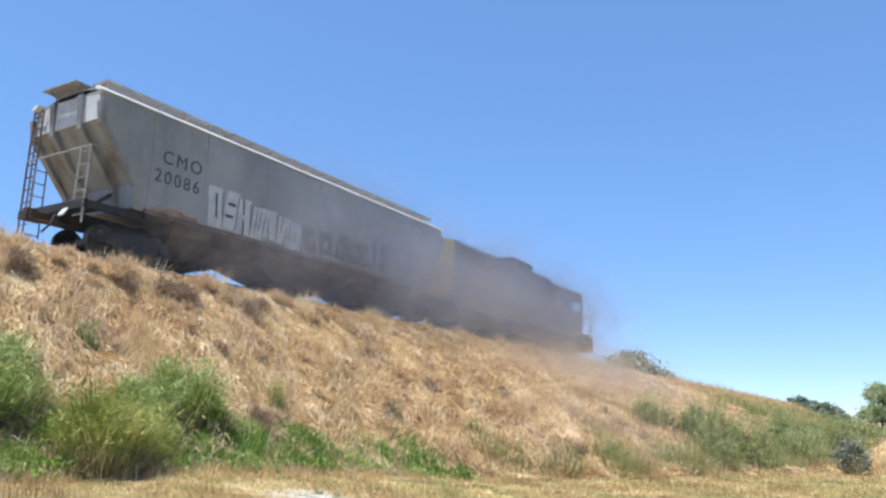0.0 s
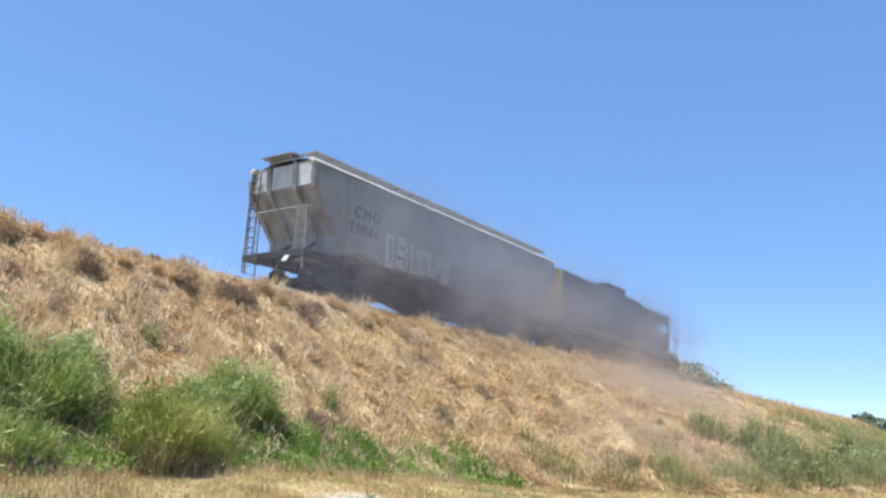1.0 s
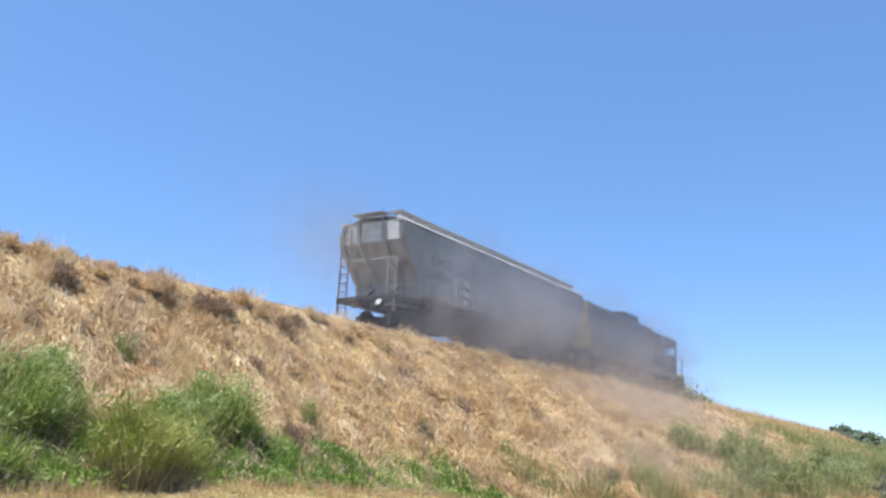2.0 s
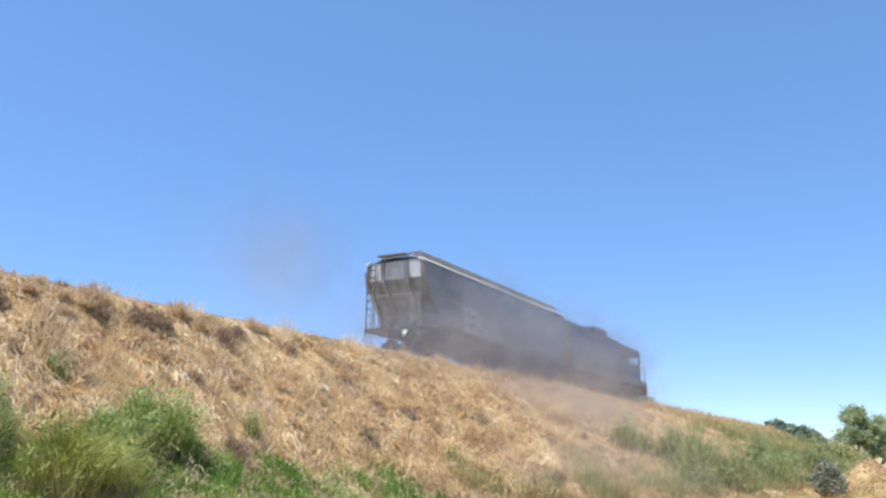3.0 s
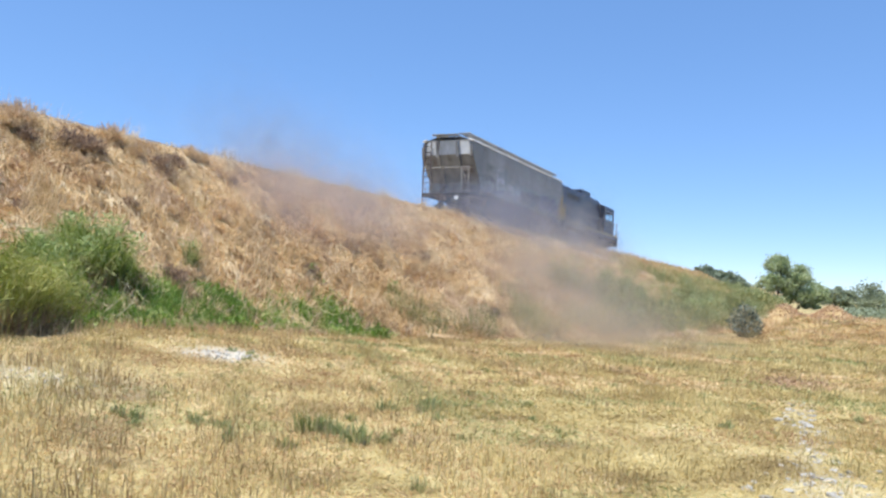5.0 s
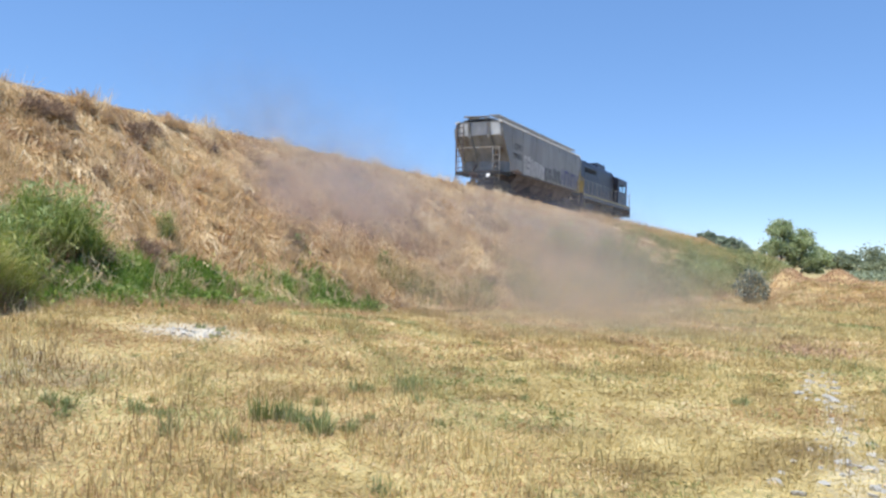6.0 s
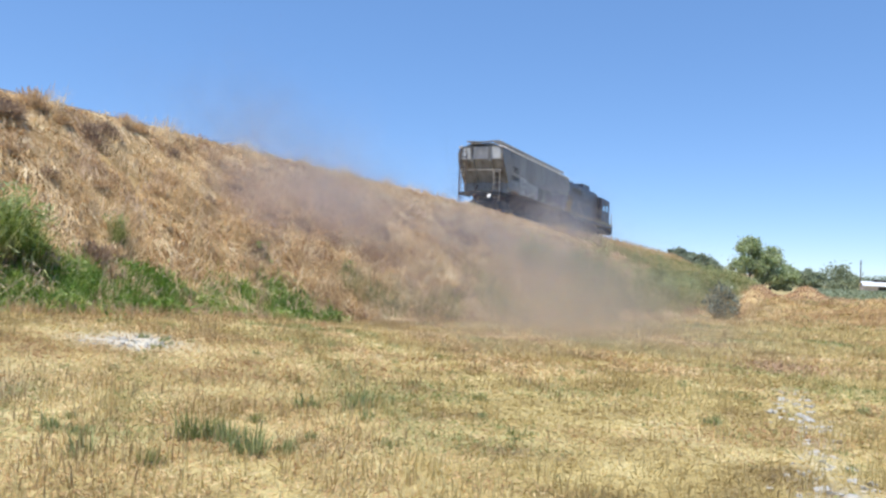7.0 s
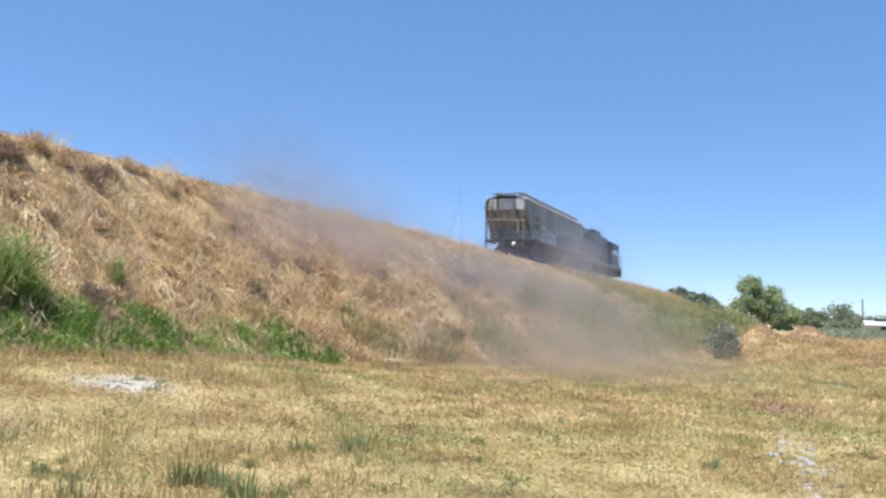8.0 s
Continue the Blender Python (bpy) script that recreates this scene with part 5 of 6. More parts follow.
def plant_bushes():
    kinds = [make_dry_bush(20 + k, 0.34 + 0.05 * (k // 2), 0.36 + 0.06 * (k // 2), k % 2 == 0) for k in range(6)]
    rnd = random.Random(11)
    spots = []
    # along the crest, thick at the near stretch
    y = 7.0
    while y < 24:
        spots.append((CREST_X + rnd.uniform(0.6, 2.0), y, rnd.uniform(0.4, 0.8)))
        y += rnd.uniform(0.4, 1.2)
    while y < 60:
        spots.append((CREST_X + rnd.uniform(0.2, 1.6), y, rnd.uniform(0.4, 0.7)))
        y += rnd.uniform(2.0, 4.4)
    for _ in range(16):
        spots.append((rnd.uniform(-16.0, -14.4), rnd.uniform(6.5, 14.5), rnd.uniform(0.4, 0.9)))
    # over the slope
    for _ in range(56):
        y = 3 + 34 * rnd.random() ** 1.2
        t = float(toe_x(y))
        u = rnd.random()
        spots.append((t + (CREST_X - t) * (0.06 + 0.9 * u), y, rnd.uniform(0.45, 1.05)))
    # bare gaps on the near crest, where the light shows under the wagon
    spots = [(x, y, s) for x, y, s in spots if not (x < -14.9 and (13.0 < y < 16.9 or 17.5 < y < 21.3))]
    # the bushes that stand out, each with its size and whether it is straw-coloured
    marked = [(-16.9, 6.5, 1.1, 1), (-16.85, 7.2, 1.2, 1), (-16.9, 7.9, 0.9, 1), (-16.95, 8.6, 0.85, 1), (-17.1, 9.3, 0.8, 1), (-17.1, 10.4, 0.8, 1), (-17.1, 11.0, 0.7, 0), (-16.2, 8.75, 1.25, 0), (-16.6, 9.9, 1.0, 1), (-16.6, 10.7, 0.9, 1), (-16.65, 11.7, 1.25, 1), (-16.5, 11.3, 1.0, 1), (-16.2, 12.6, 1.35, 0), (-16.2, 13.2, 1.25, 0),
              (-16.75, 14.3, 1.0, 1), (-16.4, 14.8, 0.95, 1), (-16.2, 15.5, 1.25, 0), (-16.2, 16.0, 1.2, 0), (-16.8, 17.1, 0.85, 1), (-16.7, 17.6, 0.75, 1), (-14.5, 13.0, 0.9, 0), (-14.0, 10.0, 0.8, 0),
              (-12.45, 12.5, 1.1, 0), (-12.6, 13.1, 1.0, 1), (-12.3, 12.2, 0.8, 1), (-15.9, 18.0, 0.8, 0), (-14.6, 19.1, 0.8, 0), (-15.5, 21.2, 0.8, 0), (-14.9, 7.6, 1.0, 0), (-15.3, 24.3, 0.8, 0), (-14.8, 27.0, 0.8, 0)]
    kind = [q[3] for q in marked]
    spots = [q[:3] for q in marked] + spots
    for k, (x, y, s) in enumerate(spots):
        m = pose(x, y, float(land_z(x, y)) - 0.06, rnd.uniform(-10, 10), 20 + rnd.uniform(-12, 8), rnd.uniform(0, 360)) @ Matrix.Scale(s, 4)
        src = kinds[2 * rnd.randrange(3) + (kind[k] if k < len(kind) else rnd.randrange(2))]
        ob = copy_thing(src, m)
        ob.matrix_basis = m
    for src in kinds:
        x, y = rnd.uniform(-16, -12), rnd.uniform(12, 30)
        src.matrix_basis = pose(x, y, float(land_z(x, y)) - 0.06, 0, 15, 40)


plant_bushes()


def make_grass_clump(name, label, x, y, r, h, n, material, seeds, seed, group, lean=0.55, width=0.021):
    rng = np.random.default_rng(seed)
    z = float(land_z(x, y))
    ob = thing(name, label, "grass clump", group, (x, y, z))
    subs = max(3, int(14 * r / 0.6))
    sa, sr = rng.uniform(0, 2 * np.pi, subs), r * np.sqrt(rng.uniform(size=subs)) * 0.8
    sh = rng.uniform(0.55, 1.1, subs)
    pick = rng.integers(0, subs, n)
    bx = sr[pick] * np.cos(sa[pick]) + rng.normal(0, 0.11 * min(1, r / 0.4), n)
    by = sr[pick] * np.sin(sa[pick]) + rng.normal(0, 0.11 * min(1, r / 0.4), n)
    a = np.arctan2(by, bx)
    bz = np.asarray(land_z(x + bx, y + by)) - z - 0.03
    way = a + rng.normal(0, 1.0, n)
    tall = h * sh[pick]
    blades("foliage", np.stack([bx, by, bz], 1), tall * rng.uniform(0.35, 1.1, n), np.full(n, width), material, ob, lean=lean, seg=2, way=way, rng=rng)
    if h > 0.5:
        k = n // 2
        fl = rng.integers(0, n, k)
        up = tall[fl] * rng.uniform(0.2, 0.95, k)
        c = np.stack([bx[fl] * (1 + 0.5 * up) + rng.normal(0, 0.08, k), by[fl] * (1 + 0.5 * up) + rng.normal(0, 0.08, k), bz[fl] + up], 1)
        flecks("leaf_spray", c, np.full(k, 0.085), material, ob, rng, slim=0.13)
    m = int(n * 0.8)
    blades("dead_foliage", np.stack([bx[:m] * 1.12, by[:m] * 1.12, bz[:m]], 1), min(h, 1.3) * rng.uniform(0.15, 0.6, m), np.full(m, width * 0.9), DEAD_STALK if h > 0.5 else DRY_TWIG, ob, lean=0.7, way=way[:m], rng=rng)
    if h > 0.7:
        k = int(700 * r)
        aa, rr = rng.uniform(0, 2 * np.pi, k), r * rng.uniform(0.6, 1.25, k)
        px, py = rr * np.cos(aa), rr * np.sin(aa)
        pz = np.asarray(land_z(x + px, y + py)) - z + 0.38 * rng.uniform(0, 1, k) ** 1.5
        flecks("dead_leaf_skirt", np.stack([px, py, pz], 1), np.full(k, 0.06), DEAD_STALK, ob, rng)
    if seeds:
        seeds *= 2
        t = rng.uniform(0, 0.45, seeds)
        aa = rng.uniform(0, 2 * np.pi, seeds)
        hh = h * rng.uniform(0.75, 1.15, seeds)
        c = np.stack([r * 0.5 * np.cos(aa) + np.sin(t) * hh * np.cos(aa) * 0.7, r * 0.5 * np.sin(aa) + np.sin(t) * hh * np.sin(aa) * 0.7, np.cos(t) * hh], 1)
        flecks("pale_leaf_spray", c, np.full(seeds, 0.09), PALE_BLADE, ob, rng, slim=0.13)
    return ob


def make_shrub(x, y, r, h, seed):
    rng = np.random.default_rng(seed)
    ob = thing("shrub", "rounded green shrub among tall olive grass", "shrub", "shrubs on the embankment foot", (x, y, float(land_z(x, y)) - 0.05))
    bm = bmesh.new()
    for k in range(7):
        a, b = rng.uniform(0, 6.28), rng.uniform(0.1, 0.9)
        rod(bm, (0, 0, 0), (math.cos(a) * math.sin(b) * r * 0.8, math.sin(a) * math.sin(b) * r * 0.8, math.cos(b) * h * 0.8), 0.02, 0.006, n=4)
    part("stem", bm, BARK, ob)
    lobes = rng.normal(0, 0.4, (7, 3)) * np.array([r, r, 0.5 * h]) + np.array([0, 0, 0.55 * h])
    pick = rng.integers(0, 7, 900)
    c = lobes[pick] + rng.normal(0, 0.2, (900, 3)) * np.array([r, r, 0.7 * h])
    c = c[c[:, 2] > 0.03]
    flecks("crown", c, np.full(len(c), 0.08 * max(1.0, r / 0.6)), SAGE_GREEN if seed % 3 else OLIVE_BLADE, ob, rng, flat=1.5, slim=0.18)
    return ob


def plant_green():
    tall = "tall green grass clump with brown dead leaves at the embankment foot"
    for k, (x, y, r, h, n, s, mat) in enumerate((
            (-12.5, 6.3, 0.95, 1.0, 2600, 200, CLUMP_BLADE), (-13.1, 5.2, 0.9, 1.2, 2200, 160, CLUMP_BLADE), (-12.9, 7.2, 0.5, 0.8, 1100, 90, CLUMP_BLADE),
            (-10.95, 7.75, 0.55, 1.45, 6500, 40, LIME_BLADE), (-11.3, 8.6, 0.45, 0.8, 1300, 60, LIME_BLADE),
            (-12.1, 9.5, 0.65, 0.95, 2200, 240, CLUMP_BLADE), (-12.6, 10.5, 0.6, 1.05, 2400, 300, CLUMP_BLADE), (-11.8, 8.9, 0.5, 0.75, 1100, 80, CLUMP_BLADE),
            (-12.2, 10.9, 0.4, 0.95, 1400, 160, CLUMP_BLADE), (-11.6, 5.4, 0.8, 0.8, 1800, 40, CLUMP_BLADE), (-12.2, 4.2, 0.9, 1.0, 1800, 60, CLUMP_BLADE))):
        make_grass_clump("grass_clump", tall, x, y, r, h, int(n * 1.3), mat, s // 2, 40 + k, "green grass clumps at the embankment foot", lean=0.45 if mat is LIME_BLADE else 0.6, width=0.014 if mat is LIME_BLADE else 0.028)
    for k, (x, y, h) in enumerate(((-12.9, 13.35, 0.62), (-14.3, 9.45, 0.55), (-13.6, 7.6, 0.4), (-12.4, 17.6, 0.4), (-10.9, 19.4, 0.4))):
        make_grass_clump("weed", "lone green weed among dry straw on the slope", x, y, 0.16, h, 240, OLIVE_BLADE, 12, 60 + k, "lone weeds on the slope")
    # low bright cover along the foot
    n = 46000
    y = RNG.uniform(3.5, 18.0, n)
    x = toe_x(y) - 0.4 + RNG.normal(0, 0.33, n)
    dense = np.where(y < 13.6, 1.0, np.where(y < 15.8, 0.12, np.where(y < 17.7, 0.9, 0.08)))
    keep = (wave(x, y, 2.9, 1.6) + RNG.normal(0, 0.25, n) > -0.1) & (RNG.uniform(size=n) < dense)
    x, y = x[keep], y[keep]
    base = np.stack([x, y, land_z(x, y) - 0.02], 1)
    ob = blades("green_cover", base, RNG.uniform(0.14, 0.46, len(x)), np.full(len(x), 0.026), GREEN_BLADE, lean=0.6, seg=2)
    tagged(ob, "low bright green weeds along the foot of the embankment", "weeds", kind="stuff")
    n = 95000
    y = RNG.uniform(3.5, 18.0, n)
    x = toe_x(y) - 0.35 + RNG.normal(0, 0.34, n)
    dense = np.where(y < 13.6, 1.0, np.where(y < 15.8, 0.14, np.where(y < 17.7, 0.8, 0.05)))
    clump = wave(x, y, 2.9, 1.6)
    keep = (clump + RNG.normal(0, 0.25, n) > -0.25) & (RNG.uniform(size=n) < dense)
    x, y, clump = x[keep], y[keep], clump[keep]
    z = np.asarray(land_z(x, y)) + RNG.uniform(0.02, 0.3, len(x)) * np.clip(0.7 + 0.5 * clump, 0.2, 1.2)
    ob = flecks("leafy_weeds", np.stack([x, y, z], 1), np.full(len(x), 0.055), GREEN_BLADE)
    tagged(ob, "leafy bright green weeds at the foot of the slope", "weeds", kind="stuff")
    # dry pale stalks leaning out of the green
    for k, (x, y, a) in enumerate(((-11.3, 9.55, 0.9), (-11.2, 9.75, 1.1), (-11.35, 10.1, 2.0))):
        bm = bmesh.new()
        rod(bm, (0, 0, 0), (math.cos(a) * 0.45, math.sin(a) * 0.6, 0.5), 0.014, 0.006, n=5)
        ob = part("dead_stalk", bm, SEED_HEAD)
        ob.location = (x, y, float(land_z(x, y)) + 0.02)
        tagged(ob, "pale dead stalk leaning out of green weeds", "dead stalk", "dead stalks in the weeds")
    # green weeds of the field
    rnd = random.Random(5)
    spots = [(-4.37, 6.5, 0.34), (-4.2, 6.62, 0.28), (-3.8, 6.4, 0.3), (-3.62, 6.5, 0.22), (-4.03, 8.26, 0.36), (-4.51, 8.17, 0.26), (-4.16, 5.69, 0.26), (-4.59, 5.65, 0.24), (-5.46, 6.05, 0.2), (-4.43, 7.32, 0.2), (-2.56, 5.39, 0.2), (-5.99, 5.65, 0.22), (-6.2, 5.75, 0.2), (-5.8, 5.5, 0.18), (-5.3, 6.0, 0.15), (-5.6, 6.4, 0.14), (-2.9, 8.6, 0.14), (-0.9, 9.6, 0.2), (-3.3, 9.6, 0.16), (-8.3, 9.75, 0.16), (-8.0, 9.8, 0.14), (-7.8, 9.7, 0.12)]
    spots += [(rnd.uniform(-8, 2.5), rnd.uniform(4.5, 15), rnd.uniform(0.08, 0.17)) for _ in range(110)]
    for k, (x, y, h) in enumerate(spots):
        make_grass_clump("field_weed", "small grey-green weed growing in dry straw", x, y, 0.05 + h * 0.3, h * 0.85, int(40 + 320 * h), SAGE_GREEN if k % 3 else OLIVE_BLADE, 0, 100 + k, "small weeds of the field", lean=0.5, width=0.013)
    # olive tall grass over the wide foot further along
    n = 900
    y = 19 + 50 * RNG.uniform(size=n) ** 1.2
    t = toe_x(y)
    x = t - np.abs(RNG.normal(0, 1, n)) * (0.75 + 0.055 * (y - 19)) - 0.2
    patch = wave(x, y, 0.9, 2.0) + 0.6 * wave(x, y, 2.1, 0.4)
    keep = (x > -16.3) & (patch + RNG.normal(0, 0.4, n) > -0.5 + 1.0 * (1 - smooth(21, 27, y)))
    x, y, patch = x[keep], y[keep], patch[keep]
    size = np.clip(0.55 + 0.4 * patch + RNG.normal(0, 0.25, len(x)), 0.15, 1.2)
    wide = 0.018 + 0.022 * smooth(25, 60, y)
    tufts("tall_olive_grass", x, y, 0.25 + 0.3 * size, 0.35 + 0.6 * size, 95, wide, OLIVE_BLADE, "tall olive-green grass tufts on the wide foot of the embankment", hang=0.1)
    sel = RNG.uniform(size=len(x)) < 0.55
    tufts("dry_olive_grass", x[sel] + 0.3, y[sel] + 0.3, 0.3 + 0.3 * size[sel], 0.3 + 0.5 * size[sel], 50, wide[sel], BROWN_STRAW, "dry tan grass among the olive tufts", hang=0.1)
    k = np.repeat(np.arange(len(x)), 26)
    c = np.stack([x[k] + RNG.normal(0, 0.3, len(k)), y[k] + RNG.normal(0, 0.3, len(k)), land_z(x[k], y[k]) + RNG.uniform(0.1, 0.9, len(k)) * (0.35 + 0.6 * size[k])], 1)
    ob = flecks("weed_leaves", c, 0.06 + 0.03 * smooth(25, 60, y[k]), OLIVE_BLADE, flat=1.6, slim=0.14)
    tagged(ob, "small olive leaves among the tall grass", "weeds", kind="stuff")
    rnd2 = random.Random(17)
    for k in range(26):
        y0 = 26 + 34 * rnd2.random() ** 1.3
        x0 = float(toe_x(y0)) - rnd2.uniform(0.3, 1.2 + 0.08 * (y0 - 24))
        make_shrub(x0, y0, rnd2.uniform(0.35, 0.8), rnd2.uniform(0.7, 1.35), 500 + k)
    for k in range(22):
        y0 = 75 + 70 * rnd2.random()
        x0 = float(toe_x(y0)) - rnd2.uniform(-1.0, 6.5)
        make_shrub(x0, y0, rnd2.uniform(0.8, 1.6), rnd2.uniform(1.0, 1.9), 560 + k)
    n = 40000
    y = 58 + 110 * RNG.uniform(size=n) ** 1.2
    t = toe_x(y)
    x = t + (CREST_X - t) * RNG.uniform(-0.05, 1.0, n)
    keep = wave(x, y, 0.5, 2.0) + RNG.normal(0, 0.5, n) > -0.5
    x, y = x[keep], y[keep]
    base = np.stack([x, y, land_z(x, y) - 0.02], 1)
    tan = wave(x, y, 0.35, 1.0) + 0.5 * wave(x, y, 1.1, 2.0) + RNG.normal(0, 0.3, len(x)) + 1.2 * smooth(-11, -16.5, x) > 0.55
    for mat, sel, name, label in ((OLIVE_BLADE, ~tan, "far_green_grass", "olive grass along the far embankment"), (BROWN_STRAW, tan, "far_dry_grass", "tan dry grass along the far embankment")):
        ob = blades(name, base[sel], RNG.uniform(0.3, 0.8, int(sel.sum())), 0.05 + 0.05 * smooth(60, 150, y[sel]), mat, lean=0.6)
        tagged(ob, label, "tall grass", kind="stuff")
    for k, (x, y, r, h) in enumerate(((-6.9, 29.0, 0.9, 1.3), (-5.6, 30.6, 0.8, 1.2), (-4.3, 33.4, 0.7, 1.25), (-8.4, 28.0, 0.8, 1.2), (-7.5, 33.0, 1.0, 1.4))):
        make_grass_clump("tall_grass_clump", "tall olive grass clump on the embankment foot", x, y, r, h, 900, OLIVE_BLADE, 40, 200 + k, "tall olive grass clumps", width=0.03)
    # dry brush over the mounds beyond the field
    n = 60000
    x, y = RNG.uniform(-3, 16, n), 28 + 44 * RNG.uniform(size=n) ** 1.2
    keep = (x > toe_x(y) + 0.3) & (wave(x, y, 0.8, 3) + 0.5 * wave(x, y, 2.2, 1) + RNG.normal(0, 0.4, n) > -0.4)
    x, y = x[keep], y[keep]
    base = np.stack([x, y, land_z(x, y) - 0.02], 1)
    ob = blades("mound_grass", base, RNG.uniform(0.08, 0.24, len(x)), np.full(len(x), 0.03), BROWN_STRAW, lean=1.0)
    tagged(ob, "rusty tan dry grass over low earth mounds", "dry grass", kind="stuff")
    n = 900
    x, y = RNG.uniform(-1.8, 10, n), 30 + 12 * RNG.uniform(size=n) ** 1.0
    y[::3] += 14 * RNG.uniform(size=len(y[::3]))
    tufts("mound_tufts", x, y, RNG.uniform(0.25, 0.7, n), RNG.uniform(0.08, 0.28, n), 50, np.full(n, 0.03), BROWN_STRAW, "shaggy rusty tufts over the earth mounds", hang=0.0)
    n = 2200
    x, y = RNG.normal(-0.3, 1.9, n), RNG.normal(58, 2.2, n)
    ob = flecks("heap_weeds", np.stack([x, y, land_z(x, y) + RNG.uniform(0, 0.18, n)], 1), np.full(n, 0.08), RED_WEED)
    tagged(ob, "rusty dead weeds over two earth heaps", "dry weeds", kind="stuff")
    n = 5000
    x, y = RNG.uniform(-1, 9, n), RNG.normal(46, 3.0, n)
    ob = flecks("hollow_weeds", np.stack([x, y, land_z(x, y) + RNG.uniform(0, 0.4, n)], 1), np.full(n, 0.08), OLIVE_BLADE)
    tagged(ob, "olive weeds in the hollow between the mounds", "weeds", kind="stuff")
    n = 9000
    x, y = RNG.uniform(-2, 16, n), RNG.uniform(40, 72, n)
    keep = wave(x, y, 0.7, 1.0) + RNG.normal(0, 0.2, n) > 0.55
    x, y = x[keep], y[keep]
    base = np.stack([x, y, land_z(x, y) - 0.02], 1)
    ob = blades("mound_weeds", base, RNG.uniform(0.2, 0.5, len(x)), np.full(len(x), 0.05), OLIVE_BLADE, lean=0.5)
    tagged(ob, "olive weeds in patches on the mounds", "weeds", kind="stuff")


plant_green()


def sage_bush():
    rng = np.random.default_rng(3)
    x, y = -2.4, 31.0
    ob = thing("sage_bush", "grey-green shrub with pale upcurved stems standing in the field", "bush", at=(x, y, float(land_z(x, y)) - 0.03))
    for k in range(46):
        a, b = rng.uniform(0, 6.28), rng.uniform(0.1, 1.25)
        r, h = 0.72 * math.sin(b), 0.35 + 0.98 * math.cos(b)
        bm = bmesh.new()
        p0 = Vector((0.05 * math.cos(a), 0.05 * math.sin(a), 0))
        p1 = Vector((r * 0.75 * math.cos(a), r * 0.75 * math.sin(a), h * 0.35))
        p2 = Vector((r * math.cos(a), r * math.sin(a), h))
        rod(bm, p0, p1, 0.036, 0.032, n=5)
        rod(bm, p1, p2, 0.034, 0.014, n=5)
        part("stem", bm, SEED_HEAD, ob)
        n = 24
        u = rng.uniform(0.1, 1, n)[:, None]
        c = np.array(p1) * (1 - u) + np.array(p2) * u + rng.normal(0, 0.06, (n, 3))
        flecks("foliage", c, np.full(n, 0.07), SAGE_LEAF, ob, rng)


sage_bush()


def make_tree(name, label, category, x, y, height, width, leaf, size, n, seed, group="", trunk=0.3, base=None):
    rng = np.random.default_rng(seed)
    z = float(land_z(x, y)) if base is None else base
    ob = thing(name, label, category, group, (x, y, z - 0.1))
    bm = bmesh.new()
    rod(bm, (0, 0, 0), (0.15, 0, height * trunk), height * 0.035, height * 0.026, n=8)
    tips = []
    lobes = max(9, int(n / 170))
    for k in range(lobes):
        a = k * 2.4 + rng.uniform(-0.6, 0.6)
        f = rng.uniform(0, 1) ** 0.85
        zc = height * (trunk + 0.02 + (0.92 - trunk) * f)
        rr = width * 0.46 * math.sin(math.pi * (0.30 + 0.62 * f)) * rng.uniform(0.25, 1.05)
        tip = Vector((rr * math.cos(a), rr * math.sin(a), zc))
        if k % 3 == 0:
            rod(bm, (0.1, 0, height * (trunk * 0.75 + 0.4 * f * (1 - trunk))), tip, height * 0.012, height * 0.003, n=4)
        tips.append((tip, width * rng.uniform(0.05, 0.11)))
    part("trunk", bm, BARK, ob)
    pts = []
    for tip, r in tips:
        m = n // lobes
        pts.append(np.array(tip) + rng.normal(0, r, (m, 3)) * np.array([1, 1, 0.8]))
    pts = np.concatenate(pts)
    pts = pts[pts[:, 2] > height * 0.03]
    flecks("crown", pts, np.full(len(pts), size), leaf, ob, rng)
    return ob


